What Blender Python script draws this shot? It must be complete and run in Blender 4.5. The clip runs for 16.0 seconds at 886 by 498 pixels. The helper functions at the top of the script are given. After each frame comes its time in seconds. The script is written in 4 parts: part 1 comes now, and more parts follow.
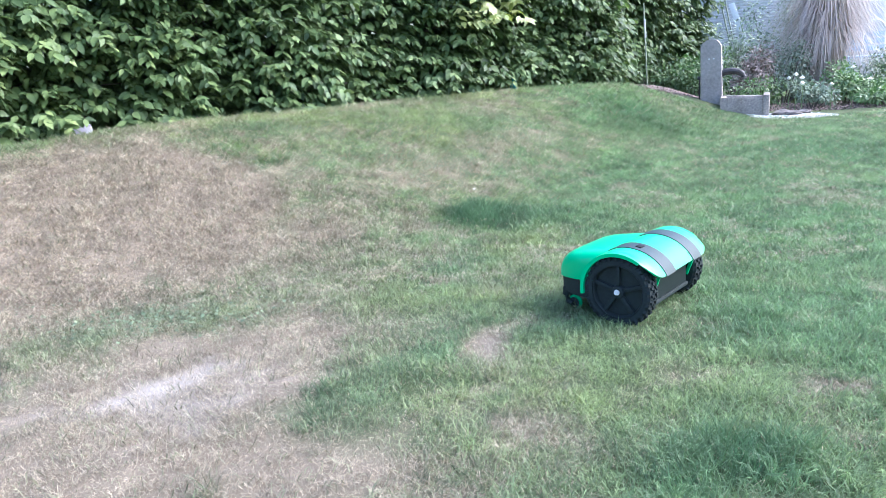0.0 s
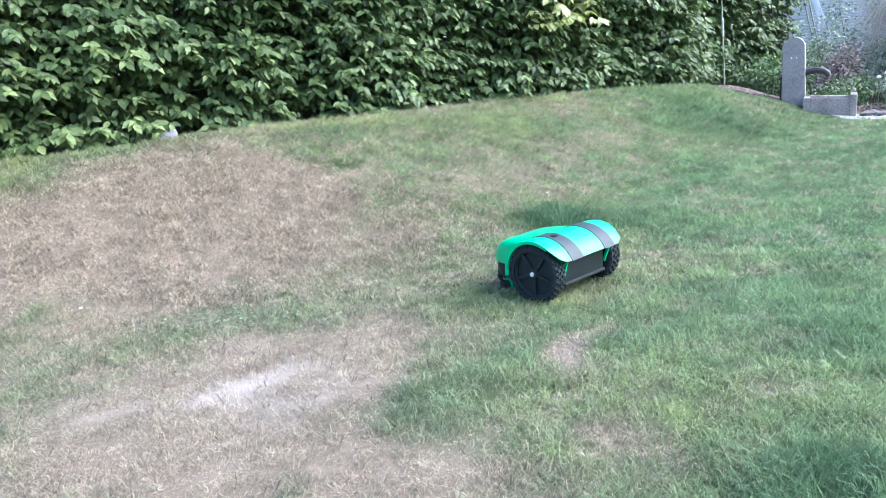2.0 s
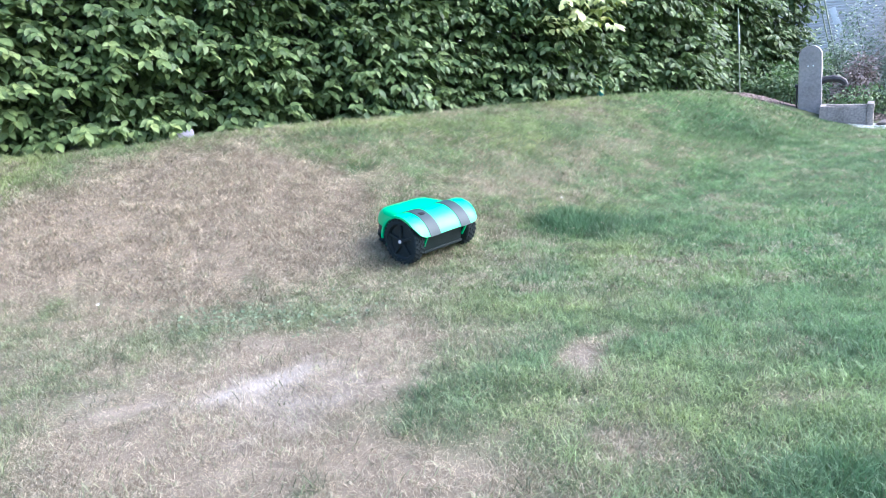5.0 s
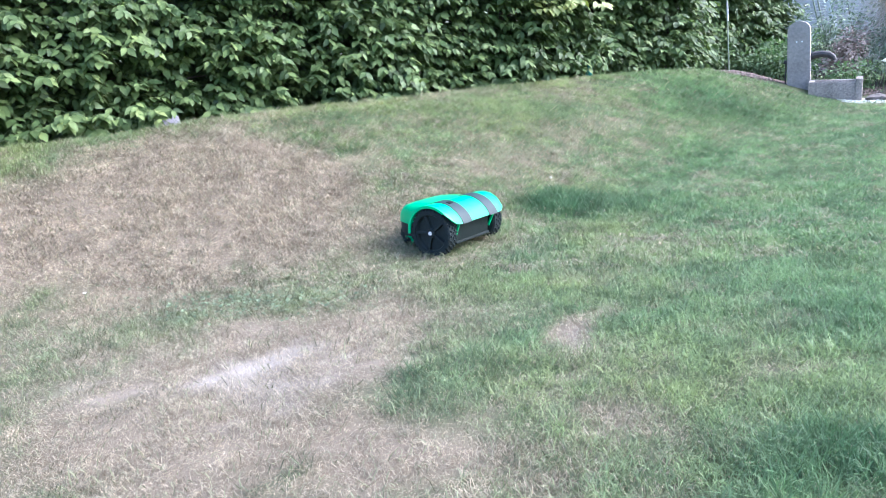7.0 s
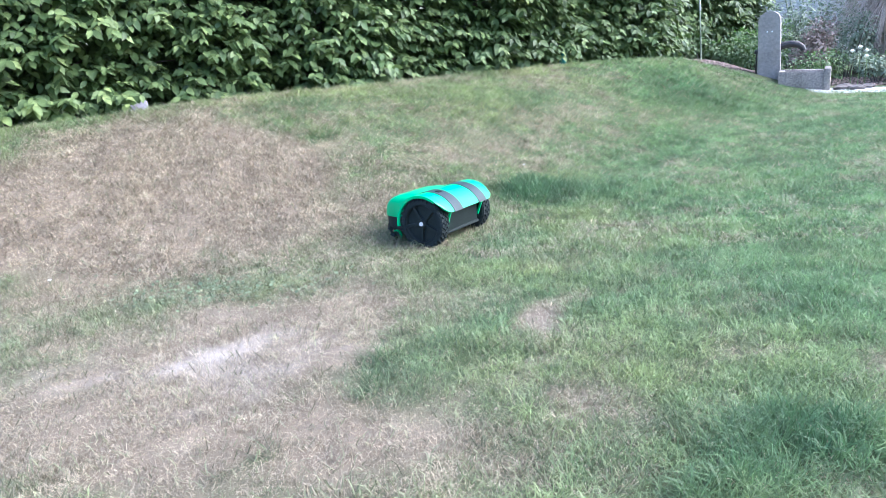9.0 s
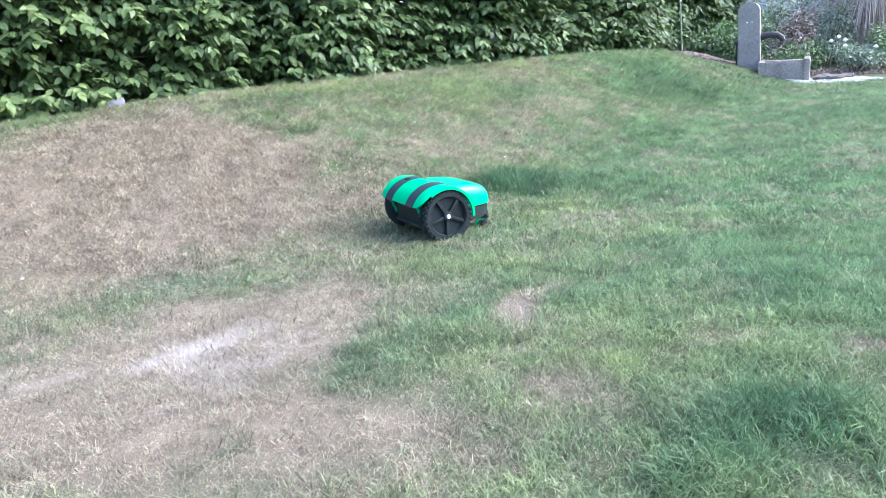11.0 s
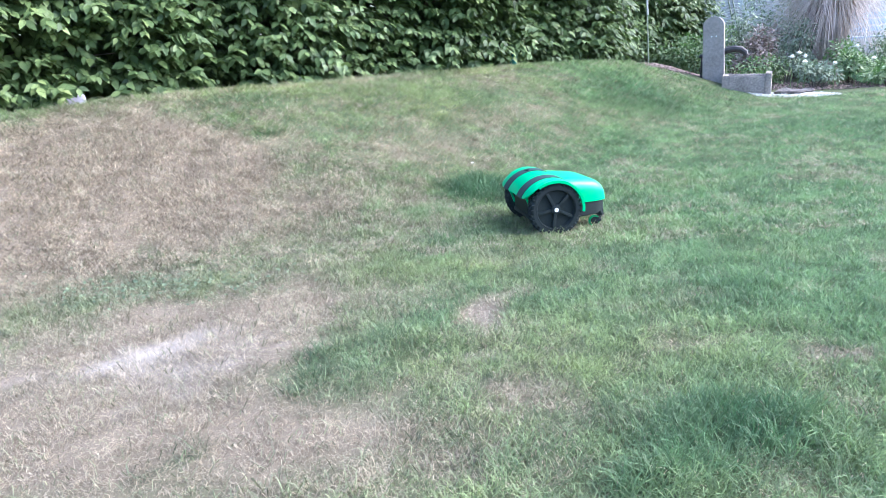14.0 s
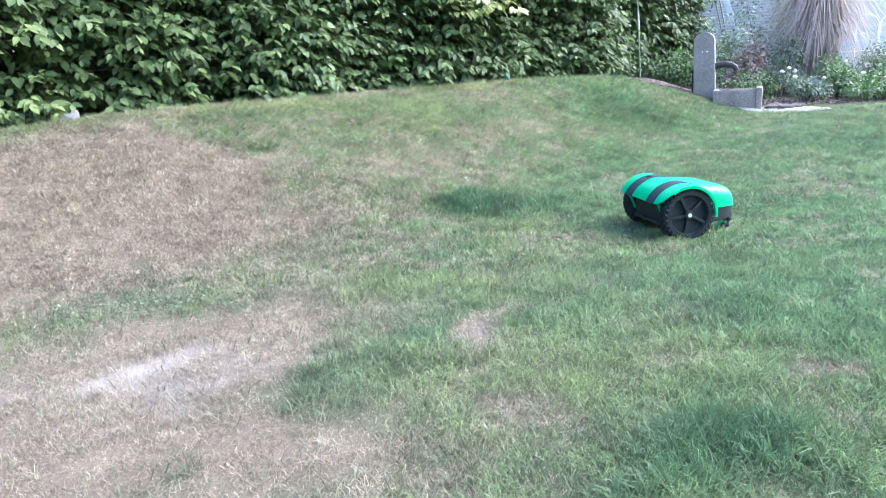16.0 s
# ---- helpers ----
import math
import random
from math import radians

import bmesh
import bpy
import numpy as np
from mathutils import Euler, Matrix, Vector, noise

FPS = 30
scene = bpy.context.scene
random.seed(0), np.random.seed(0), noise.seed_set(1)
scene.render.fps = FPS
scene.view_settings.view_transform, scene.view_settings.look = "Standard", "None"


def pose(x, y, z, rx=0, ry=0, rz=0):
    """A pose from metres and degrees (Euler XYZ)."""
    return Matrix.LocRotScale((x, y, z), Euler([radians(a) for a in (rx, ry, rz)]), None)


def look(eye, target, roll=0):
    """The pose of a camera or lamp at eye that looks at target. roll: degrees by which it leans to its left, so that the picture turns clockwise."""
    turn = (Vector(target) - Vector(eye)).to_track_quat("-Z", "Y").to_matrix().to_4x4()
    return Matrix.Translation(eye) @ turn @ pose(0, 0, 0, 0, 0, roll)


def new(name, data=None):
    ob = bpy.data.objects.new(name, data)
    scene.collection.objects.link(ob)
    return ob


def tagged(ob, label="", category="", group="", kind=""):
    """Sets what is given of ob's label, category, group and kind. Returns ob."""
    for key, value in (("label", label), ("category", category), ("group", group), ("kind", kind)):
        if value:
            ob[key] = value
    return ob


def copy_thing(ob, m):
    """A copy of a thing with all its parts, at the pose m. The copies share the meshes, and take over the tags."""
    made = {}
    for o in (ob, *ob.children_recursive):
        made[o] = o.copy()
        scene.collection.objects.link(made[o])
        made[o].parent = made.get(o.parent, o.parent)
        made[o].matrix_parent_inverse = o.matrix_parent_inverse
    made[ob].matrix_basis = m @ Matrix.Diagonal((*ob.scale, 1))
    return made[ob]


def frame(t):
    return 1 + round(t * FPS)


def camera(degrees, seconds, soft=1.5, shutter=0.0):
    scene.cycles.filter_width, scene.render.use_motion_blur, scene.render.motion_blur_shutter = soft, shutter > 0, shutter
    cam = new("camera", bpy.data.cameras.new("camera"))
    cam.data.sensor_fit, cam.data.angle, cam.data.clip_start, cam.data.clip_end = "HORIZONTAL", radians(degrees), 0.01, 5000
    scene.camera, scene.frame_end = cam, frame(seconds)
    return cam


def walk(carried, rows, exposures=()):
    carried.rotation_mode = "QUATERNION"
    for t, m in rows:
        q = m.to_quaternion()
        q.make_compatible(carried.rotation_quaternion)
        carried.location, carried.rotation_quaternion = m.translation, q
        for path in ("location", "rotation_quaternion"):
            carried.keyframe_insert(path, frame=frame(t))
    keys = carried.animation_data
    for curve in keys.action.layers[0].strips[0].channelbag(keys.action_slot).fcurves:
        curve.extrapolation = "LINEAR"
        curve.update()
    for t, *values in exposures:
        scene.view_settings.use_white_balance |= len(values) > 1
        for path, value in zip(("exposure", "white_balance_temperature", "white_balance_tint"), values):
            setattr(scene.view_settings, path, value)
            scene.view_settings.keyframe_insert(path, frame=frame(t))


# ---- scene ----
# camera: hand-held, standing on the lawn and panning after the mower
cam = camera(64.2, 16.0, soft=0.5, shutter=0.0)
# seconds, eye x, y, z, tilt from straight down, turn to the left, lean
PATH = [
    (0, -0.006, -0.025, 1.060, 75.25, 0.61, -4.48),
    (0.5, -0.026, -0.015, 1.068, 75.48, 2.53, -5.01),
    (1, -0.053, -0.021, 1.072, 75.82, 3.02, -4.41),
    (1.5, -0.055, -0.020, 1.070, 75.95, 4.18, -4.49),
    (2, -0.068, -0.029, 1.075, 75.84, 5.88, -5.16),
    (2.5, -0.073, -0.034, 1.081, 76.36, 6.21, -4.90),
    (3, -0.078, -0.036, 1.081, 76.41, 6.09, -5.02),
    (3.5, -0.081, -0.025, 1.081, 76.59, 6.05, -4.74),
    (4, -0.096, -0.044, 1.086, 76.69, 6.71, -4.35),
    (4.2, -0.099, -0.041, 1.087, 76.79, 6.59, -4.08),
    (6.3, -0.077, -0.038, 1.047, 74.96, 6.59, -5.48),
    (6.5, -0.080, -0.035, 1.056, 74.95, 6.08, -5.14),
    (7, -0.069, -0.029, 1.048, 74.98, 6.25, -5.47),
    (7.5, -0.059, -0.028, 1.042, 74.72, 6.13, -5.70),
    (8, -0.058, -0.025, 1.031, 74.04, 5.03, -5.55),
    (8.5, -0.056, -0.023, 1.031, 74.13, 4.37, -5.09),
    (9, -0.049, -0.027, 1.034, 73.89, 4.34, -4.98),
    (9.5, -0.036, -0.030, 1.035, 74.26, 3.72, -5.08),
    (10, -0.017, -0.028, 1.021, 73.54, 3.95, -5.55),
    (10.2, -0.018, -0.022, 1.017, 73.21, 3.60, -5.62),
    (12.3, 0.002, -0.001, 0.988, 74.23, 3.03, -5.45),
    (12.5, 0.001, 0.005, 0.989, 73.90, 2.17, -4.89),
    (13, 0.001, 0.003, 0.994, 73.95, 1.44, -4.34),
    (13.5, 0.006, -0.004, 0.994, 74.28, 0.97, -4.18),
    (14, -0.002, 0.001, 0.991, 73.83, 0.59, -3.99),
    (14.5, 0.002, 0.005, 0.996, 74.72, 0.74, -4.29),
    (15, -0.005, 0.005, 1.000, 74.89, 0.25, -3.82),
    (15.5, -0.003, -0.000, 1.002, 75.01, -0.30, -3.62),
    (16, 0.000, 0.000, 1.000, 74.90, -0.00, -4.00),
]


def eye_pose(x, y, z, tilt, turn, lean):
    return pose(x, y, z) @ pose(0, 0, 0, 0, 0, turn) @ pose(0, 0, 0, tilt) @ pose(0, 0, 0, 0, 0, lean)


walk(cam, [(r[0], eye_pose(*r[1:])) for r in PATH], exposures=((0, 2.1, 5150, 15), (16, 2.1, 5150, 15)))

# ---- light: bright hazy sky, the lawn in open shade, light from the far right ----
world = bpy.data.worlds.new("sky")
scene.world = world
world.use_nodes = True
wn = world.node_tree
sky = wn.nodes.new("ShaderNodeTexSky")
sky.sky_type, sky.sun_disc = "NISHITA", False
sky.sun_elevation, sky.sun_rotation = radians(42), radians(88)
sky.air_density, sky.dust_density, sky.ozone_density = 1.2, 4.0, 1.0
wn.nodes["Background"].inputs["Strength"].default_value = 0.15
wn.links.new(sky.outputs[0], wn.nodes["Background"].inputs["Color"])
sun = new("sun", bpy.data.lights.new("sun", "SUN"))
sun.data.energy, sun.data.angle, sun.data.color = 1.3, radians(55), (1.0, 0.95, 0.86)
sun.matrix_world = look((8 * math.sin(radians(88)), 8 * math.cos(radians(88)), 7.2), (0, 0, 0))


# ---- materials ----
def mat(name, color, rough=0.6, metal=0.0, spread=0.2, scale=8.0, bump=0.0, bump_scale=60.0, spec=0.5, random_of="", coat=0.0):
    """A principled material whose colour varies at two scales, with a fine relief."""
    m = bpy.data.materials.new(name)
    m.use_nodes = True
    nt = m.node_tree
    n, l = nt.nodes, nt.links
    b = n["Principled BSDF"]
    b.inputs["Roughness"].default_value, b.inputs["Metallic"].default_value = rough, metal
    b.inputs["Specular IOR Level"].default_value = spec
    b.inputs["Coat Weight"].default_value = coat
    tc = n.new("ShaderNodeTexCoord")
    big, fine = n.new("ShaderNodeTexNoise"), n.new("ShaderNodeTexNoise")
    for node, sc in ((big, scale), (fine, scale * 9)):
        node.inputs["Scale"].default_value, node.inputs["Detail"].default_value = sc, 4
        l.new(tc.outputs["Object"], node.inputs["Vector"])
    add = n.new("ShaderNodeMath")
    add.operation = "ADD"
    l.new(big.outputs["Fac"], add.inputs[0])
    l.new(fine.outputs["Fac"], add.inputs[1])
    rng = n.new("ShaderNodeMapRange")
    rng.inputs["From Min"].default_value, rng.inputs["From Max"].default_value = 0.65, 1.35
    rng.inputs["To Min"].default_value, rng.inputs["To Max"].default_value = 1 - spread, 1 + spread
    l.new(add.outputs[0], rng.inputs["Value"])
    hsv = n.new("ShaderNodeHueSaturation")
    hsv.inputs["Color"].default_value = (*color, 1)
    if random_of:
        src = n.new("ShaderNodeObjectInfo") if random_of == "object" else n.new("ShaderNodeNewGeometry")
        out = src.outputs["Random"] if random_of == "object" else src.outputs["Random Per Island"]
        r2, mul = n.new("ShaderNodeMapRange"), n.new("ShaderNodeMath")
        r2.inputs["To Min"].default_value, r2.inputs["To Max"].default_value = 1 - 1.6 * spread, 1 + 1.6 * spread
        l.new(out, r2.inputs["Value"])
        mul.operation = "MULTIPLY"
        l.new(rng.outputs[0], mul.inputs[0])
        l.new(r2.outputs[0], mul.inputs[1])
        l.new(mul.outputs[0], hsv.inputs["Value"])
        r3 = n.new("ShaderNodeMapRange")
        r3.inputs["To Min"].default_value, r3.inputs["To Max"].default_value = 0.515, 0.478
        l.new(out, r3.inputs["Value"])
        l.new(r3.outputs[0], hsv.inputs["Hue"])
    else:
        l.new(rng.outputs[0], hsv.inputs["Value"])
    l.new(hsv.outputs[0], b.inputs["Base Color"])
    if bump:
        bn, bp = n.new("ShaderNodeTexNoise"), n.new("ShaderNodeBump")
        bn.inputs["Scale"].default_value, bn.inputs["Detail"].default_value = bump_scale, 5
        l.new(tc.outputs["Object"], bn.inputs["Vector"])
        bp.inputs["Strength"].default_value, bp.inputs["Distance"].default_value = bump, 0.01
        l.new(bn.outputs["Fac"], bp.inputs["Height"])
        l.new(bp.outputs[0], b.inputs["Normal"])
    return m


def see_through(m, color, share):
    """Adds the light that shines through a thin leaf."""
    nt = m.node_tree
    mix, tr = nt.nodes.new("ShaderNodeMixShader"), nt.nodes.new("ShaderNodeBsdfTranslucent")
    tr.inputs["Color"].default_value = (*color, 1)
    mix.inputs[0].default_value = share
    nt.links.new(nt.nodes["Principled BSDF"].outputs[0], mix.inputs[1])
    nt.links.new(tr.outputs[0], mix.inputs[2])
    nt.links.new(mix.outputs[0], nt.nodes["Material Output"].inputs["Surface"])
    return m


def tinted(name, rough, spec, share=0.0, grain=0.0):
    """A material whose colour is the blade's or the soil's own tint."""
    m = mat(name, (0.5, 0.5, 0.5), rough, spread=0.18, scale=5, spec=spec, bump=grain, bump_scale=220)
    nt = m.node_tree
    at = nt.nodes.new("ShaderNodeAttribute")
    at.attribute_name = "tint"
    hsv = next(x for x in nt.nodes if x.type == "HUE_SAT")
    nt.links.new(at.outputs["Color"], hsv.inputs["Color"])
    if share:
        see_through(m, (0.5, 0.5, 0.5), share)
        tr = next(x for x in nt.nodes if x.type == "BSDF_TRANSLUCENT")
        nt.links.new(hsv.outputs[0], tr.inputs["Color"])
    return m


M_GRASS = tinted("grass_blade", 0.5, 0.4, 0.4)
M_SOIL = tinted("lawn_soil", 0.95, 0.1, 0, 0.6)
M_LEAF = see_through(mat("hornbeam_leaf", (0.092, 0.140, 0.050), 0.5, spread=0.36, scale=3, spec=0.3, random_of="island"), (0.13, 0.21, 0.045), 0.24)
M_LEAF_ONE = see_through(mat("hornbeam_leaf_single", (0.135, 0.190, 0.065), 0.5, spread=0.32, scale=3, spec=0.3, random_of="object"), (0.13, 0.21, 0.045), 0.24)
# hedge leaf with direct sunlight put into its yellow-green colour
M_LEAF_SUNLIT = see_through(mat("sunlit_leaf", (0.36, 0.40, 0.16), 0.45, spread=0.2, scale=3, random_of="island"), (0.4, 0.5, 0.05), 0.3)
M_SHRUB = see_through(mat("shrub_leaf", (0.17, 0.235, 0.105), 0.5, spread=0.3, scale=4, random_of="island"), (0.12, 0.28, 0.05), 0.25)
M_SHRUB_GREY = see_through(mat("grey_leaf", (0.24, 0.29, 0.20), 0.6, spread=0.25, scale=4, random_of="island"), (0.15, 0.22, 0.12), 0.25)
M_SHRUB_RED = see_through(mat("reddish_leaf", (0.28, 0.23, 0.20), 0.6, spread=0.25, scale=4, random_of="island"), (0.25, 0.18, 0.12), 0.25)
M_BARK = mat("bark", (0.10, 0.085, 0.07), 0.9, spread=0.3, scale=14, bump=0.6)
M_GREEN = mat("green_plastic", (0.012, 0.46, 0.160), 0.40, spread=0.05, scale=6, spec=0.5, coat=0.15, bump=0.02, bump_scale=300)
M_BAND = mat("grey_plastic", (0.018, 0.033, 0.035), 0.55, spec=0.4, spread=0.12, scale=10, bump=0.04, bump_scale=400)
M_BODY = mat("dark_plastic", (0.014, 0.021, 0.021), 0.55, spec=0.25, spread=0.2, scale=9, bump=0.06, bump_scale=300)
M_TYRE = mat("black_rubber", (0.018, 0.0245, 0.0245), 0.8, spec=0.2, spread=0.3, scale=12, bump=0.1, bump_scale=200)
M_BLACK = mat("black_plastic", (0.006, 0.006, 0.007), 0.6, spread=0.2, scale=20, spec=0.2)
M_RIM = mat("wheel_plastic", (0.015, 0.0215, 0.0215), 0.6, spec=0.2, spread=0.25, scale=12, bump=0.05)
M_STEEL = mat("bolt_steel", (0.72, 0.72, 0.72), 0.5, 0.3, spread=0.1, scale=30)
M_STONE = mat("granite", (0.285, 0.255, 0.235), 0.85, spread=0.25, scale=4, bump=0.3, bump_scale=60)
M_TROUGH = mat("weathered_stone", (0.25, 0.215, 0.185), 0.9, spread=0.5, scale=5, bump=0.6, bump_scale=50)
M_ROCK = mat("brown_rock", (0.13, 0.112, 0.10), 0.9, spread=0.4, scale=9, bump=0.6, bump_scale=50)
M_IRON = mat("dark_iron", (0.06, 0.055, 0.055), 0.6, 0.5, spread=0.3, scale=20, bump=0.2)
M_WHITE = mat("white_paint", (0.75, 0.76, 0.76), 0.5, spread=0.08, scale=6)
M_GRAVEL = mat("pale_gravel", (0.58, 0.57, 0.55), 0.85, spread=0.25, scale=20, random_of="island")
M_MULCH = mat("bark_mulch", (0.17, 0.13, 0.105), 0.95, spread=0.4, scale=12, random_of="island")
M_STRAW = see_through(mat("pampas_straw", (0.74, 0.68, 0.57), 0.7, spread=0.2, scale=5, random_of="island"), (0.65, 0.6, 0.45), 0.3)
M_STRAW_GREY = see_through(mat("weathered_straw", (0.50, 0.43, 0.38), 0.7, spread=0.25, scale=5, random_of="island"), (0.45, 0.38, 0.30), 0.3)
M_CANE = mat("bamboo_cane", (0.27, 0.30, 0.22), 0.6, spread=0.2, scale=20)
M_SHUTTER = mat("shutter_slat", (0.5, 0.49, 0.48), 0.6, spread=0.1, scale=5)
M_RENDER = mat("rendered_wall", (0.72, 0.70, 0.67), 0.9, spread=0.12, scale=3, bump=0.3)
M_PETAL = mat("white_petal", (0.85, 0.85, 0.78), 0.6, spread=0.06, scale=30)
M_TEAL = mat("teal_plastic", (0.03, 0.22, 0.20), 0.4, spread=0.1, scale=20)
M_CLOVER = see_through(mat("clover_leaf", (0.14, 0.185, 0.10), 0.6, spread=0.25, scale=6, random_of="island"), (0.15, 0.2, 0.08), 0.2)
M_LILAC = mat("lilac_plastic", (0.36, 0.33, 0.42), 0.5, spread=0.15, scale=14)
M_BLUE = mat("pale_blue_paint", (0.5, 0.6, 0.72), 0.5, spread=0.1, scale=9)


# ---- mesh helpers ----
def arrays(name, verts, tris, material, tint=None, smooth=False):
    """A mesh from arrays of corners and triangles, with one colour a corner."""
    me = bpy.data.meshes.new(name)
    k = len(tris)
    me.vertices.add(len(verts))
    me.vertices.foreach_set("co", np.asarray(verts, np.float32).ravel())
    me.loops.add(3 * k)
    me.loops.foreach_set("vertex_index", np.asarray(tris, np.int32).ravel())
    me.polygons.add(k)
    me.polygons.foreach_set("loop_start", np.arange(0, 3 * k, 3, dtype=np.int32))
    if smooth:
        me.polygons.foreach_set("use_smooth", np.ones(k, bool))
    me.update(calc_edges=True)
    if tint is not None:
        at = me.attributes.new("tint", "FLOAT_COLOR", "POINT")
        at.data.foreach_set("color", np.c_[tint, np.ones(len(tint))].astype(np.float32).ravel())
    me.materials.append(material)
    return me


def part(name, bm, material, parent=None, label="", smooth=True, angle=35):
    """Links a bmesh as one mesh object under a thing or a part."""
    me = bpy.data.meshes.new(name)
    bmesh.ops.recalc_face_normals(bm, faces=bm.faces)
    bm.to_mesh(me)
    bm.free()
    me.materials.append(material)
    if smooth:
        for p in me.polygons:
            p.use_smooth = True
        me.set_sharp_from_angle(angle=radians(angle))
    ob = new(name, me)
    ob.parent = parent
    return tagged(ob, label)


def box(bm, x0, x1, y0, y1, z0, z1, bevel=0.0, m=None):
    out = bmesh.ops.create_cube(bm, size=1, matrix=Matrix.Translation(((x0 + x1) / 2, (y0 + y1) / 2, (z0 + z1) / 2)) @ Matrix.Diagonal((x1 - x0, y1 - y0, z1 - z0, 1)))
    vs = out["verts"]
    if bevel:
        es = list({e for v in vs for e in v.link_edges})
        vs = bmesh.ops.bevel(bm, geom=es, offset=bevel, segments=2, affect="EDGES", profile=0.6)["verts"]
    if m is not None:
        bmesh.ops.transform(bm, matrix=m, verts=list(vs))
    return bm


def rings(bm, loops, close_ring=True, caps=True):
    """Skins a row of loops with equal counts."""
    rows = [[bm.verts.new(p) for p in lp] for lp in loops]
    n = len(rows[0])
    for a, b in zip(rows, rows[1:]):
        for i in range(n if close_ring else n - 1):
            j = (i + 1) % n
            bm.faces.new((a[i], a[j], b[j], b[i]))
    if caps:
        bm.faces.new(rows[0][::-1])
        bm.faces.new(rows[-1])
    return bm


def tube(bm, pts, radii, sides=8):
    """A round bar along points."""
    pts = [Vector(p) for p in pts]
    loops = []
    for i, p in enumerate(pts):
        d = (pts[min(i + 1, len(pts) - 1)] - pts[max(i - 1, 0)]).normalized()
        q = d.to_track_quat("Z", "Y")
        r = radii[i] if hasattr(radii, "__len__") else radii
        loops.append([p + q @ Vector((r * math.cos(2 * math.pi * k / sides), r * math.sin(2 * math.pi * k / sides), 0)) for k in range(sides)])
    return rings(bm, loops)


# ---- the lawn: flat in front, a grassy bank rising to the hedge ----
LX, LY = -3.3, 4.9
EX, EY, NX, NY = 0.819, 0.574, 0.574, -0.819


def along(x, y):
    """Along the hedge, and from the bank's crest towards the lawn."""
    return (x - LX) * EX + (y - LY) * EY, (x - LX) * NX + (y - LY) * NY


def place(v, w):
    return LX + v * EX + w * NX, LY + v * EY + w * NY


def smooth_step(t):
    t = np.clip(t, 0, 1)
    return t * t * (3 - 2 * t)


def height(x, y):
    v, w = along(np.asarray(x, float), np.asarray(y, float))
    crest = np.interp(v, [-2, 0.3, 1.05, 1.84, 3.6, 5.04, 5.9, 6.47, 6.97, 7.4, 7.87, 8.3, 8.9], [0.70, 0.705, 0.738, 0.736, 0.716, 0.706, 0.675, 0.648, 0.585, 0.5, 0.38, 0.28, 0.24])
    foot = np.interp(v, [0, 2.2, 3.7, 5.7, 7.5], [2.6, 2.65, 2.3, 1.9, 1.5])
    rise = 0.20 * smooth_step((np.asarray(y, float) - 4.0) / 4.5) + 0.03 * np.clip(3.8 - np.asarray(y, float), 0, 3.5)
    far = smooth_step((np.hypot(x, y) - 25) / 30)
    bed = 0.11 * np.exp(-(((v - 7.75) / 0.6) ** 2) - ((w + 0.25) / 0.38) ** 2)
    return (rise + (crest - rise) * smooth_step(1 - w / foot) + bed) * (1 - far)


lattice = np.random.default_rng(5).random((256, 256))


def value_noise(x, y, cell):
    x, y = np.asarray(x) / cell + 40, np.asarray(y) / cell + 40
    i, j = np.floor(x).astype(int), np.floor(y).astype(int)
    a, b = smooth_step(x - i), smooth_step(y - j)
    g = lambda p, q: lattice[p % 256, q % 256]
    return (g(i, j) * (1 - a) + g(i + 1, j) * a) * (1 - b) + (g(i, j + 1) * (1 - a) + g(i + 1, j + 1) * a) * b


# dry places on the bank: x, y, half length, half width, turn of the long axis in degrees, strength
DRY_BANK = [
    (-2.16, 4.35, 0.76, 0.70, 14, 0.9), (-1.48, 4.43, 0.42, 0.56, 17, 0.6), (-2.25, 3.74, 0.52, 0.45, 14, 0.75), (-1.56, 3.81, 0.56, 0.37, 12, 0.5),
    (-1.08, 4.24, 0.40, 0.46, 14, 0.14), (-0.58, 4.89, 0.80, 0.55, 20, 0.14), (-0.07, 5.33, 0.37, 0.34, 23, 0.2), (-2.73, 3.53, 0.37, 0.68, 15, 0.8),
    (-1.94, 3.27, 0.51, 0.26, 6, 0.4), (0.56, 6.06, 0.66, 0.29, 25, 0.14), (-1.89, 4.93, 0.29, 0.19, 16, 0.35),
]
# dry places on the flat lawn
DRY_LAWN = [
    (-1.13, 2.24, 0.45, 0.31, -10, 1), (-0.88, 2.52, 0.35, 0.24, -11, 0.75), (-0.59, 2.12, 0.23, 0.19, -9, 0.75), (-1.09, 1.70, 0.45, 0.30, -7, 0.9),
    (-0.56, 1.55, 0.34, 0.24, -7, 0.62), (0.15, 2.41, 0.13, 0.15, -12, 1), (-0.19, 1.55, 0.27, 0.21, -7, 0.3), (0.20, 1.74, 0.10, 0.13, -8, 0.38),
    (1.08, 1.90, 0.07, 0.07, -9, 0.7), (1.02, 1.63, 0.09, 0.07, -8, 0.5), (2.44, 4.58, 0.30, 0.34, -19, 0.28), (-0.62, 2.77, 0.23, 0.21, -12, 0.36),
    (0.35, 2.03, 0.10, 0.13, -10, 0.25), (0.05, 2.04, 0.09, 0.11, -10, 0.25),
]
# bare, pale, sandy soil
BARE = [
    (-1.06, 2.23, 0.13, 0.12, -10, 0.55), (-1.24, 2.07, 0.10, 0.08, -10, 0.5), (-0.94, 2.26, 0.47, 0.27, -10, 0.25), (0.15, 2.38, 0.09, 0.10, -12, 0.4),
    (-1.24, 2.08, 0.50, 0.25, -9, 0.2),
]
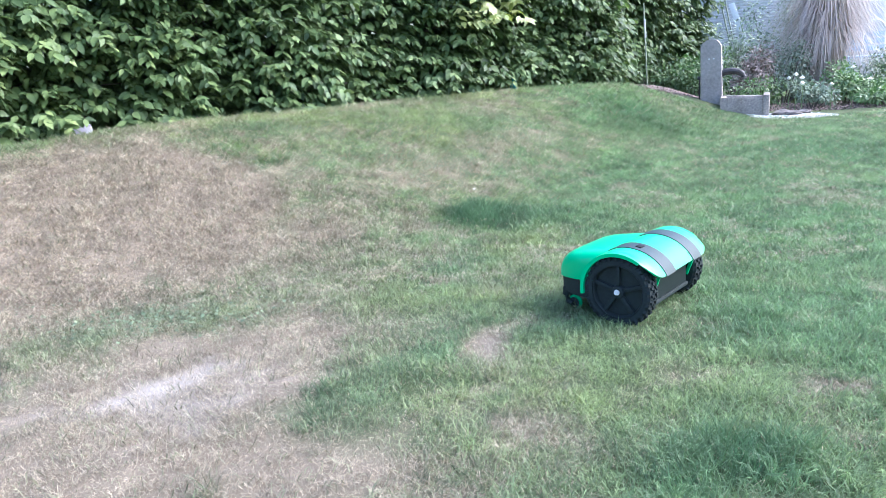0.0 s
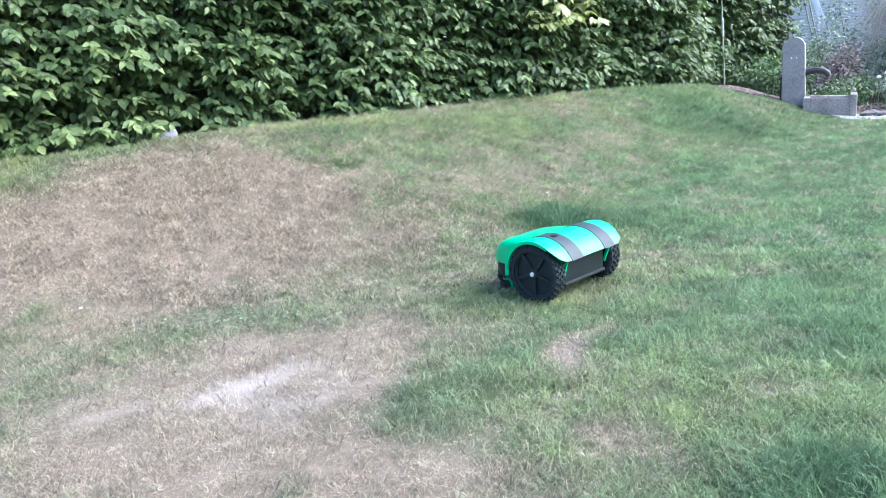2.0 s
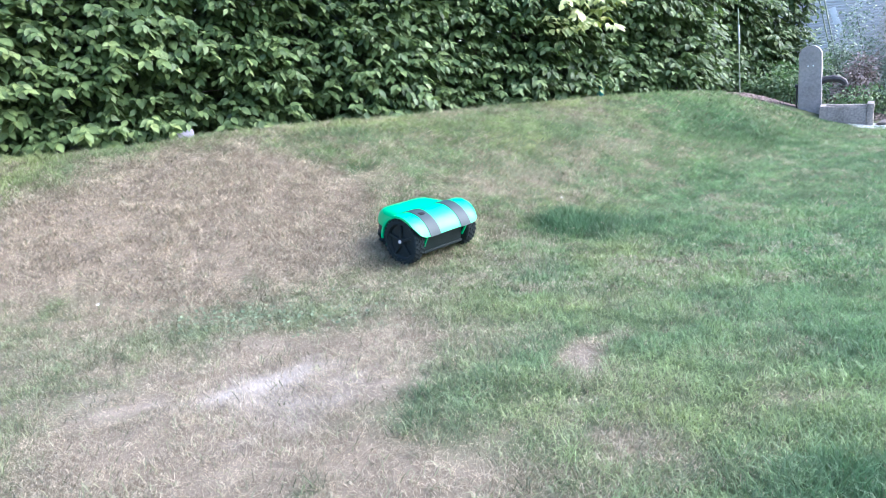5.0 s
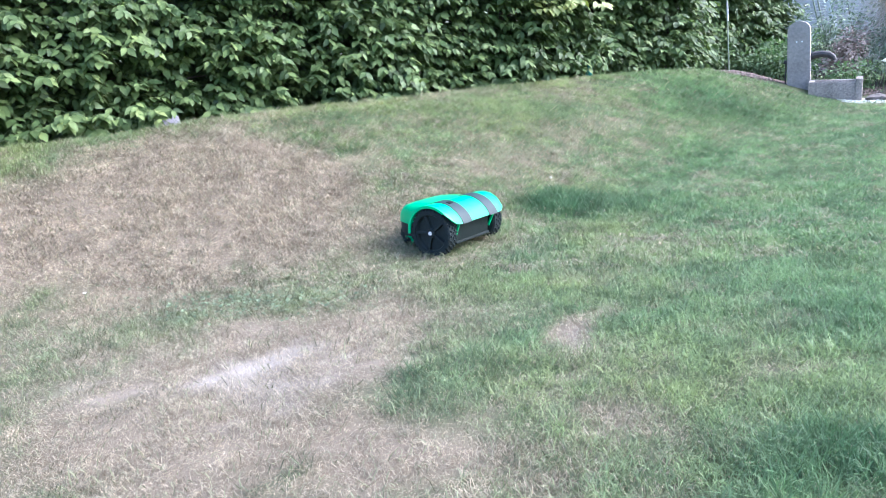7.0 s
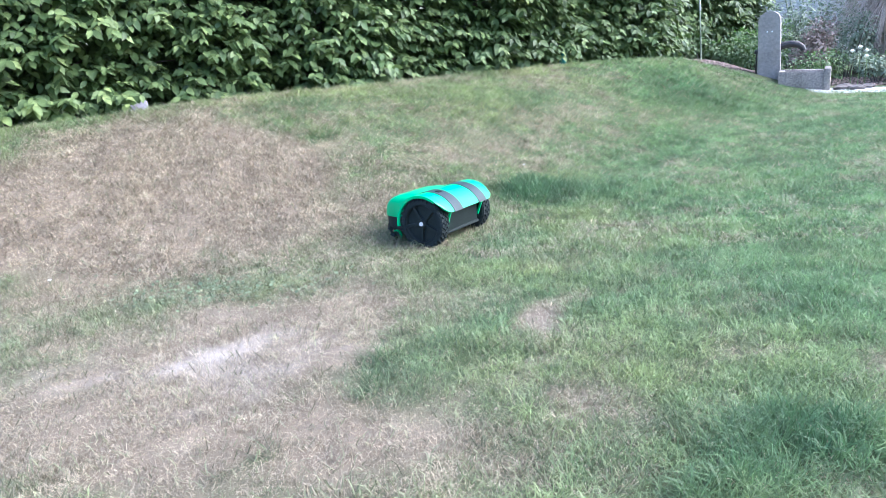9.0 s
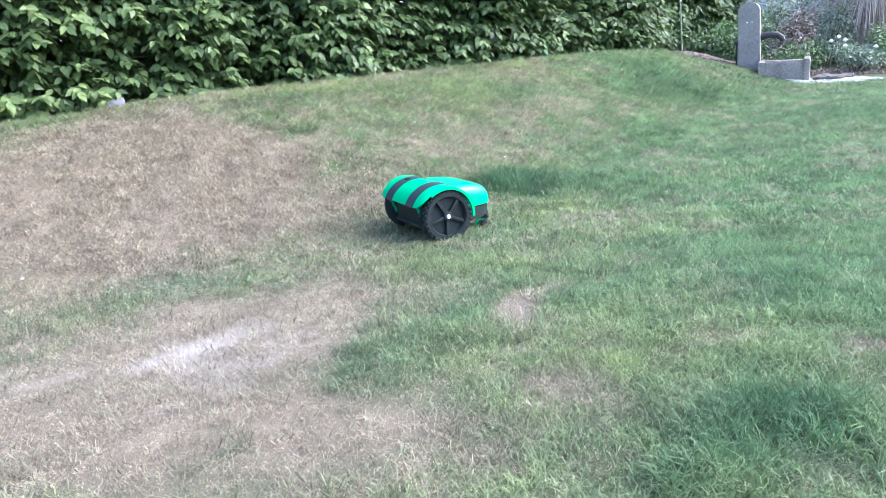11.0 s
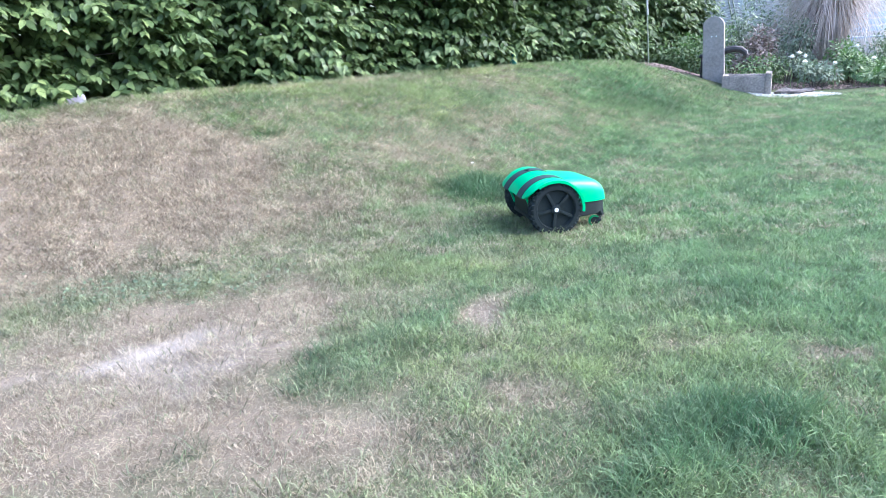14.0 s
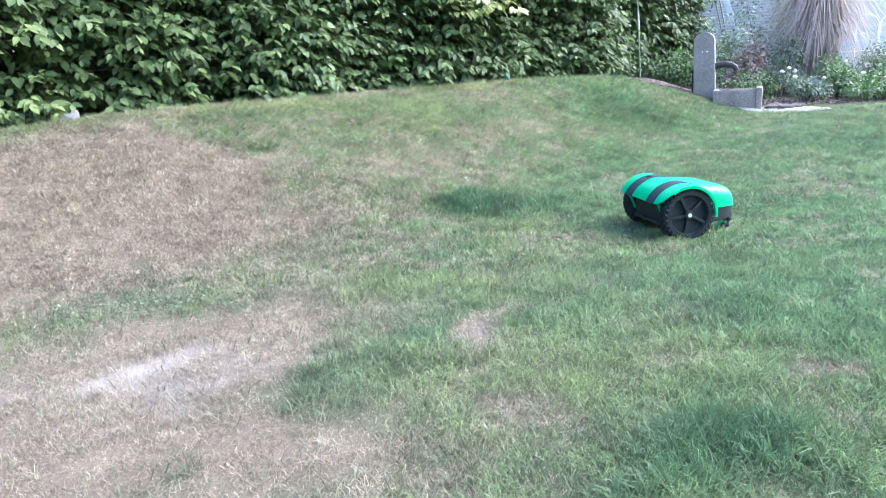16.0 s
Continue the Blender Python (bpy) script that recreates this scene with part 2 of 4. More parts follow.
# lush, dark, long grass
LUSH = [
    (0.22, 4.74, 0.20, 0.21, 12, 0.9), (0.51, 4.59, 0.48, 0.31, -10, 0.75), (0.62, 1.45, 0.15, 0.14, -7, 1), (0.46, 1.33, 0.12, 0.10, -7, 0.6),
    (-0.37, 1.94, 0.10, 0.16, -9, 0.4), (-0.21, 2.13, 0.09, 0.18, -11, 0.25), (-1.58, 5.13, 0.12, 0.16, 17, 0.6), (-1.24, 4.92, 0.11, 0.14, 17, 0.5),
    (1.81, 7.60, 0.44, 0.47, 30, 0.55), (2.09, 7.22, 0.67, 0.33, 27, 0.45), (-0.64, 1.45, 0.04, 0.04, -8, 0.6), (0.99, 2.41, 0.14, 0.19, -12, 0.3),
    (3.49, 6.06, 0.55, 0.57, -23, 0.4), (-0.66, 6.01, 1.25, 0.22, 21, 0.35), (1.32, 2.25, 0.14, 0.23, -11, 0.25),
]


def patches(x, y, table):
    total = np.zeros_like(x)
    for px, py, a, b, turn, k in table:
        c, s = math.cos(radians(turn)), math.sin(radians(turn))
        u, v = (x - px) * c + (y - py) * s, -(x - px) * s + (y - py) * c
        total += k * np.exp(-(((u / a) ** 2 + (v / b) ** 2) ** 1.3))
    return total


def lawn_state(x, y):
    """Dryness, bareness and lushness from 0 to 1."""
    wx = x + 0.22 * (value_noise(x, y, 0.30) - 0.5) + 0.09 * (value_noise(x + 5, y, 0.09) - 0.5)
    wy = y + 0.22 * (value_noise(x + 9, y, 0.30) - 0.5) + 0.09 * (value_noise(x + 3, y, 0.09) - 0.5)
    lush = np.clip(patches(wx, wy, LUSH), 0, 1.2)
    n = 0.38 * value_noise(x, y, 0.22) + 0.34 * value_noise(x, y, 0.08) + 0.28 * value_noise(x, y, 0.035) - 0.5
    v, w = along(x, y)
    dry = patches(wx, wy, DRY_BANK) + patches(wx, wy, DRY_LAWN) + 0.10 + 1.05 * n - 0.6 * lush
    dry = dry + 0.02 * smooth_step((2.2 - w) / 1.5) + 0.22 * smooth_step((0.3 - x) / 1.1) * smooth_step((w - 1.5) / 0.8) * smooth_step((y - 0.3) / 0.8) - 0.10 * smooth_step((x - 0.6) / 1.0)
    bare = patches(wx, wy, BARE)
    return np.clip(dry, 0, 1), np.clip(bare + 1.3 * n * (bare > 0.1), 0, 1), lush


def turf_tone(x, y, straw, cell, r):
    """The colour of each blade: by its place in the lawn, its tuft and its own chance."""
    dry, bare, lush = lawn_state(x, y)
    v, w = along(x, y)
    yellow = np.clip(value_noise(x, y, 0.5) * 1.1 - 0.3 + 0.45 * smooth_step((2.6 - w) / 2.0) + 0.5 * (value_noise(x, y, 0.11) - 0.5), 0, 1)
    green = mix((0.185, 0.270, 0.122), (0.300, 0.350, 0.135), yellow)
    green = mix(green, (0.170, 0.285, 0.115), 0.7 * smooth_step((x - 0.2) / 1.3))
    green = mix(green, (0.260, 0.275, 0.160), 0.45 * smooth_step((0.1 - x) / 0.8) * smooth_step((w - 1.6) / 0.8))
    green = mix(green, (0.285, 0.280, 0.165), np.clip(dry * 1.5, 0, 0.85))
    green = mix(green, (0.070, 0.155, 0.066), np.clip(lush, 0, 1) * 0.8)
    tuft = 0.50 * value_noise(x, y, cell) + 0.30 * value_noise(x + 7, y, cell * 2.6) + 0.2 * value_noise(x, y + 4, cell * 7)
    tuft = np.clip((tuft - 0.5) * 2.3 + 0.5, 0, 1)
    k = 0.42 + 0.55 * tuft + 0.55 * r**2
    hay = mix((0.190, 0.155, 0.104), (0.610, 0.520, 0.368), np.clip(0.50 * tuft + 0.62 * r**1.6 - 0.03, 0, 1))
    hay = mix(hay, (0.60, 0.53, 0.43), 0.3 * np.clip(bare * 1.6, 0, 1))
    return np.where(straw[:, None], hay, green * k[:, None])


def mix(a, b, k):
    return np.asarray(a) * (1 - k[:, None]) + np.asarray(b) * k[:, None]


def build_ground():
    near_x, near_y = np.arange(-9, 11.01, 0.07), np.arange(-1.5, 15.01, 0.07)
    xs = np.r_[-900, -300, -100, -45, -25, -15, near_x, 15, 25, 45, 100, 300, 900]
    ys = np.r_[-900, -300, -100, -40, -15, -6, near_y, 20, 30, 50, 100, 300, 900]
    X, Y = np.meshgrid(xs, ys)
    x, y = X.ravel(), Y.ravel()
    z = height(x, y) + 0.012 * (value_noise(x, y, 0.3) - 0.5) * (np.hypot(x, y) < 15)
    dry, bare, lush = lawn_state(x, y)
    tint = mix((0.080, 0.098, 0.046), (0.185, 0.147, 0.102), np.clip(dry * 1.1, 0, 1))
    tint = mix(tint, (0.035, 0.055, 0.025), 0.7 * np.clip(lush, 0, 1))
    tint = mix(tint, (0.315, 0.275, 0.232), bare)
    nx, ny = len(xs), len(ys)
    i = (np.arange(ny - 1)[:, None] * nx + np.arange(nx - 1)[None]).ravel()
    tris = np.r_[np.c_[i, i + 1, i + nx + 1], np.c_[i, i + nx + 1, i + nx]]
    ob = new("ground", arrays("ground", np.c_[x, y, z], tris, M_SOIL, tint, True))
    tagged(ob, "lawn soil with dry thatch and pale bare patches", "ground", kind="structure")


def blades(rng, x, y, length, width, lean, tint):
    """Bent grass blades, three triangles each."""
    k = len(x)
    phi, turn = rng.random(k) * 6.283, rng.random(k) * 6.283
    dx, dy = np.cos(phi), np.sin(phi)
    sx, sy = np.cos(turn) * width / 2, np.sin(turn) * width / 2
    z = height(x, y) - 0.004
    out = np.zeros((k, 5, 3))
    up, go = length * np.cos(lean * 0.6), length * np.sin(lean * 0.6)
    side = rng.normal(0, 0.2, k) * length
    mx, my, mz = x + dx * go * 0.5 - dy * side, y + dy * go * 0.5 + dx * side, z + up * 0.55
    tx, ty = x + dx * length * np.sin(lean) * 0.95, y + dy * length * np.sin(lean) * 0.95
    tz = mz + 0.5 * length * np.cos(np.minimum(lean * 1.5, 2.0))
    out[:, 0], out[:, 1] = np.c_[x - sx, y - sy, z], np.c_[x + sx, y + sy, z]
    out[:, 2], out[:, 3] = np.c_[mx - sx * 0.9, my - sy * 0.9, mz], np.c_[mx + sx * 0.9, my + sy * 0.9, mz]
    out[:, 4] = np.c_[tx, ty, tz]
    b = np.arange(k)[:, None] * 5
    tris = np.stack([b + [0, 1, 3], b + [0, 3, 2], b + [2, 3, 4]], 1).reshape(-1, 3)
    return out.reshape(-1, 3), tris, np.repeat(tint, 5, 0)


def spikes(rng, x, y, length, width, lean, tint):
    """Blades far off, one leaning triangle each."""
    k = len(x)
    phi, turn = rng.random(k) * 6.283, rng.random(k) * 6.283
    z = height(x, y) - 0.004
    sx, sy = np.cos(turn) * width / 2, np.sin(turn) * width / 2
    go = length * np.sin(lean)
    out = np.stack([np.c_[x - sx, y - sy, z], np.c_[x + sx, y + sy, z], np.c_[x + np.cos(phi) * go, y + np.sin(phi) * go, z + length * np.cos(lean)]], 1)
    return out.reshape(-1, 3), np.arange(3 * k).reshape(-1, 3), np.repeat(tint, 3, 0)


def in_bed(x, y):
    """True on the planting bed in the far corner, and under the hedge."""
    v, w = along(x, y)
    return (w < -0.12) | ((v > 6.9) & (w < np.minimum(0.2 + 2.2 * (v - 6.9), 1.9 + 0.45 * (v - 7.5))))


def in_wedge(x, y):
    return (x > -0.98 * y - 0.2) & (x < 0.92 * y + 0.3) & (y > 0.85)


def build_grass():
    rng = np.random.default_rng(11)
    # y from, y to, blades a square metre, width, size of a tuft
    zones = [(0.85, 2.0, 25000, 0.0027, 0.014), (2.0, 3.2, 19000, 0.0031, 0.020), (3.2, 4.8, 14000, 0.0046, 0.028), (4.8, 7.2, 11500, 0.0080, 0.042), (7.2, 10.8, 5000, 0.0120, 0.065), (-4.0, 10.5, 2900, 0.0105, 0.035)]
    vs, ts, cs, base = [], [], [], 0
    for i, (y0, y1, dens, wid, cell) in enumerate(zones):
        around = i == len(zones) - 1
        x0, x1 = (-7.0, 9.0) if around else (-0.98 * y1 - 0.2, 0.92 * y1 + 0.3)
        k = int(dens * (y1 - y0) * (x1 - x0))
        x, y = rng.uniform(x0, x1, k), rng.uniform(y0, y1, k)
        keep = (in_wedge(x, y) != around) & ~in_bed(x, y)
        x, y = x[keep], y[keep]
        dry, bare, lush = lawn_state(x, y)
        keep = (rng.random(len(x)) > bare * 0.75) & (rng.random(len(x)) > 0.08 * dry)
        x, y, dry, lush = x[keep], y[keep], dry[keep], lush[keep]
        k = len(x)
        v, w = along(x, y)
        straw = rng.random(k) < np.clip(dry * 1.25 + 0.06 + 0.10 * smooth_step((0.3 - x) / 0.8) * (y > 0.85), 0, 0.95)
        length = rng.uniform(0.026, 0.066, k) * (1 + 0.9 * lush) * np.where(straw, 0.62 if i < 2 else 0.9, 1.0) * (0.6 + 0.8 * value_noise(x, y, 0.07))
        length *= 1 + 0.5 * ((w < 0.25) & (w > -0.2))
        lean = np.where(straw, rng.uniform(1.0, 1.5, k), rng.uniform(0.6, 1.45, k) * (1 - 0.3 * np.clip(lush, 0, 1)))
        if i > 2:
            lean = rng.uniform(0.8, 1.4, k)
        tone = turf_tone(x, y, straw, cell, rng.random(k))
        build = blades if i < 3 else spikes
        a, b, c = build(rng, x, y, length, wid * rng.uniform(0.7, 1.2, k) * np.where(straw, 0.75 if i < 2 else 1.0, 1.0), lean, tone)
        vs.append(a), ts.append(b + base), cs.append(c)
        base += len(a)
    ob = new("grass", arrays("grass", np.concatenate(vs), np.concatenate(ts), M_GRASS, np.concatenate(cs)))
    tagged(ob, "short mown lawn grass, partly dried to straw, greener to one side", "grass", kind="stuff")


# ---- leaves ----
LEAF = np.array([(0, 0, 0), (-0.25, 0.24, 0.03), (0.25, 0.24, 0.03), (-0.27, 0.56, 0.02), (0.27, 0.56, 0.02), (0, 1.06, -0.12), (0, 0.28, -0.03), (0, 0.6, -0.04)])
LEAF_TRIS = np.array([(0, 6, 1), (0, 2, 6), (1, 6, 7), (1, 7, 3), (6, 2, 4), (6, 4, 7), (3, 7, 5), (7, 4, 5)])


def leaf_frames(tip, normal):
    t = tip / np.linalg.norm(tip, axis=1, keepdims=True)
    s = np.cross(t, normal)
    s /= np.linalg.norm(s, axis=1, keepdims=True) + 1e-9
    return np.stack([s, t, np.cross(s, t)], 2)


def leaves(pos, tip, normal, size, shape=LEAF):
    """Folded, pointed leaves at places, each with its tip's way and its face's way."""
    R = leaf_frames(tip, normal)
    v = np.einsum("kij,nj->kni", R, shape) * size[:, None, None] + pos[:, None]
    t = (np.arange(len(pos))[:, None, None] * len(shape) + LEAF_TRIS[None]).reshape(-1, 3)
    return v.reshape(-1, 3), t


def hedge_sprays(rng, count, v0, v1, z1):
    """Flat sprays of leaves that stand out of the hedge's face: places, tips, faces, sizes."""
    v = rng.uniform(v0, v1, count)
    depth = np.where(rng.random(count) < 0.42, rng.random(count) ** 1.3 * 0.25, 0.2 + 0.65 * rng.random(count))
    bulge = 0.16 * (value_noise(v * 1.0, np.zeros(count) + 3, 0.5) - 0.5)
    z0 = height(*place(v, -0.3))
    z = z0 + 0.03 + (z1 - z0) * rng.random(count) ** 0.95
    bulge = bulge + 0.30 * (value_noise(v * 0.6, z * 1.6, 0.33) - 0.5)
    w = -0.28 - depth + bulge - 0.5 * smooth_step((v - 6.6) / 1.4)
    gx, gy = place(v, w)
    # the spray's way: outwards, to either side, a little down
    side = rng.uniform(-1, 1, count)
    out = 0.5 + 0.5 * rng.random(count)
    dx, dy, dz = NX * out + EX * side, NY * out + EY * side, rng.uniform(-0.35, 0.25, count)
    d = np.c_[dx, dy, dz]
    d /= np.linalg.norm(d, axis=1, keepdims=True)
    P, T, N, S = [], [], [], []
    n_leaf = 9
    lens = rng.uniform(0.16, 0.34, count)
    for i in range(n_leaf):
        f = (i + rng.random(count) * 0.5) / n_leaf
        lr = np.where((i % 2) == 0, 1.0, -1.0) * np.ones(count)
        lat = np.cross(d, [0, 0, 1.0])
        lat /= np.linalg.norm(lat, axis=1, keepdims=True)
        p = np.c_[gx, gy, z] + d * (f * lens)[:, None] - np.c_[np.zeros(count), np.zeros(count), 0.12 * f**2 * lens] + rng.normal(0, 0.008, (count, 3))
        tip = d * rng.uniform(0.3, 0.9, (count, 1)) + lat * (lr * rng.uniform(0.4, 1.0, count))[:, None] + np.array([0, 0, -1.0]) * rng.uniform(0.15, 0.95, (count, 1))
        up = np.array([NX * 0.45, NY * 0.45, 0.9]) + rng.normal(0, 0.28, (count, 3))
        P.append(p), T.append(tip), N.append(up), S.append(rng.uniform(0.068, 0.116, count) * (1 - 0.25 * (f > 0.85)))
    return np.concatenate(P), np.concatenate(T), np.concatenate(N), np.concatenate(S)


def build_hedge():
    rng = np.random.default_rng(3)
    hedge = tagged(new("hedge"), "dense clipped hornbeam hedge with dark green leaves behind the bank", "hedge")
    x, y = place(3, -0.6)
    hedge.location = (x, y, float(height(x, y)))
    back = Matrix.Translation(-hedge.location)
    P, T, N, S = hedge_sprays(rng, 11500, -3.4, 9.7, 2.4)
    # the foremost leaves of the nearest stretch are single pieces
    a, w = along(P[:, 0], P[:, 1])
    front = np.where((a > -0.6) & (a < 1.6) & (P[:, 2] < 1.5))[0]
    front = front[np.argsort(-w[front])[:300]]
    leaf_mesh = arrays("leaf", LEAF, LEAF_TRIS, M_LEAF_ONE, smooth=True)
    turns = leaf_frames(T[front], N[front])
    for i, R in zip(front, turns):
        leaf = new("leaf", leaf_mesh)
        leaf.parent = hedge
        m = Matrix(R.tolist()).to_4x4() @ Matrix.Diagonal((S[i], S[i], S[i], 1))
        m.translation = Vector(P[i].tolist()) - hedge.location
        leaf.matrix_basis = m
    rest = np.ones(len(P), bool)
    rest[front] = False
    v, t = leaves((P - np.array(hedge.location))[rest], T[rest], N[rest], S[rest])
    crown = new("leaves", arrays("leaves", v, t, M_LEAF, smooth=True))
    crown.parent = hedge
    tagged(crown, kind="stuff")
    # the hedge's far side, facing the street
    P, T, N, S = hedge_sprays(rng, 3000, -3.4, 9.7, 2.3)
    v, t = leaves(P - np.array([NX, NY, 0]) * 0.72 - np.array(hedge.location), T, N, S * 1.3)
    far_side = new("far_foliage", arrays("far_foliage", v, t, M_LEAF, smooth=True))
    far_side.parent = hedge
    tagged(far_side, kind="stuff")
    # a sunlit spot high in the hedge, painted as lighter yellow-green leaves
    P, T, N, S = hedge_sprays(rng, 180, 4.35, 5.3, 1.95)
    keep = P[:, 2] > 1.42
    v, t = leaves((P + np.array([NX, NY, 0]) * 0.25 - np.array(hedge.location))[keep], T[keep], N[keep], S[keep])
    sun_patch = new("young_foliage", arrays("young_foliage", v, t, M_LEAF_SUNLIT, smooth=True))
    sun_patch.parent = hedge
    tagged(sun_patch, "hedge leaves coloured yellow-green where the sun strikes them", kind="stuff")
    v0 = -3.1
    while v0 < 9.8:
        w0 = -0.58 + rng.uniform(-0.05, 0.05) - 0.5 * float(smooth_step((v0 - 6.6) / 1.4))
        x, y = place(v0, w0)
        z = float(height(x, y)) - 0.05
        bm = bmesh.new()
        k = rng.uniform(-0.1, 0.1, 4)
        tube(bm, [Vector((x, y, z)) - hedge.location, Vector((x + k[0] * 0.3, y, z + 0.6)) - hedge.location, Vector((x + k[1], y + k[2], z + 1.2)) - hedge.location, Vector((x + k[1] * 1.5, y + k[3], z + 1.8)) - hedge.location], [0.03, 0.025, 0.018, 0.008], 7)
        part("stem", bm, M_BARK, hedge)
        for side in (-1, 1, -1, 1, 1):
            a = rng.uniform(0.15, 1.4)
            bm = bmesh.new()
            p0 = Vector((x, y, z + a)) - hedge.location
            d = Vector((EX * side + NX * rng.uniform(-0.2, 0.6), EY * side + NY * rng.uniform(-0.2, 0.6), rng.uniform(0.1, 0.5))) * 0.4
            tube(bm, [p0, p0 + d * 0.5 + Vector((0, 0, 0.03)), p0 + d], [0.009, 0.006, 0.003], 5)
            part("twig", bm, M_BARK, hedge)
        v0 += rng.uniform(0.38, 0.55)


# ---- the robot mower ----
AXLE, TRACK = 0.140, 0.256   # height of the axle, half the width over the wheels
COVER = 0.155                # radius of the drum-shaped rear cover


def arc(radius, angle):
    """A point of the drum's round; the angle runs from the top to the front."""
    long = 1.12 if angle < 0 else 1.0
    return radius * long * math.sin(radians(angle)), AXLE + radius * math.cos(radians(angle))


def build_wheel(parent):
    """One wheel, its axle along y, its outer face towards +y."""
    wheel = new("wheel")
    wheel.parent = parent
    bm = bmesh.new()
    n, prof = 40, [(-0.066, 0.098), (-0.066, 0.122), (-0.058, 0.130), (-0.02, 0.134), (0.0, 0.130), (0.006, 0.122), (0.006, 0.106)]
    loops = []
    for k in range(n):
        a = 2 * math.pi * k / n
        loops.append([(r * math.sin(a), y - 0.005, r * math.cos(a)) for y, r in prof])
    rings(bm, loops + [loops[0]], close_ring=False, caps=False)
    bmesh.ops.remove_doubles(bm, verts=bm.verts, dist=1e-5)
    for k in range(30):
        for row, y in enumerate((-0.063, -0.047, -0.031, -0.015, -0.003)):
            a = 360 * (k + 0.5 * (row % 2)) / 30
            lug = pose(0, 0, 0, 0, a, 0) @ pose(0, y, 0.132 if 0 < row < 4 else 0.1265, 0, 0, 20 if row % 2 else -20)
            box(bm, -0.0055, 0.0055, -0.006, 0.006, -0.006, 0.0075, 0, lug)
    part("tyre", bm, M_TYRE, wheel, "black rubber tyre with knobbly lugs", angle=30)
    bm = bmesh.new()
    prof = [(-0.066, 0.100), (-0.040, 0.100), (-0.004, 0.108), (-0.002, 0.102), (-0.008, 0.098), (-0.022, 0.096), (-0.022, 0.028), (-0.001, 0.023), (0.001, 0.014), (0.001, 0.0005)]
    loops = [[(r * math.sin(2 * math.pi * k / n), y, r * math.cos(2 * math.pi * k / n)) for y, r in prof] for k in range(n)]
    rings(bm, loops + [loops[0]], close_ring=False, caps=False)
    bmesh.ops.remove_doubles(bm, verts=bm.verts, dist=1e-5)
    part("rim", bm, M_RIM, wheel, "dark plastic wheel disc")
    for k in range(5):
        bm = bmesh.new()
        s = pose(0, 0, 0, 0, 72 * k, 0)
        box(bm, -0.008, 0.008, -0.023, -0.006, 0.02, 0.100, 0.003, s)
        part("spoke", bm, M_RIM, wheel)
    bm = bmesh.new()
    bmesh.ops.create_cone(bm, cap_ends=True, segments=14, radius1=0.0115, radius2=0.0095, depth=0.006, matrix=pose(0, 0.004, 0, -90))
    part("hub_bolt", bm, M_STEEL, wheel, "bright steel hub bolt")
    return wheel


def shell(bm, half, a0, a1, r0, r1, steps=30, corner=0.0, y0=None):
    """A curved sheet round the axle between two angles, with rounded rear corners."""
    ys = np.linspace(-half, half, 25) if y0 is None else np.linspace(y0, half, 7)
    outer, inner = [], []
    for y in ys:
        cut = 0.0
        edge = half - abs(y)
        if corner and edge < corner:
            cut = math.degrees((corner - math.sqrt(max(0, corner**2 - (corner - edge) ** 2))) / r1)
        col_o, col_i = [], []
        for k in range(steps + 1):
            a = a0 + cut + (a1 - a0 - cut) * k / steps
            x, z = arc(r1 - (0.006 * (1 - edge / 0.012) ** 2 if edge < 0.012 and y0 is None else 0), a)
            col_o.append((x, y, z))
            x, z = arc(r0, a)
            col_i.append((x, y, z))
        outer.append(col_o)
        inner.append(col_i)
    loops = [o + i[::-1] for o, i in zip(outer, inner)]
    return rings(bm, loops)


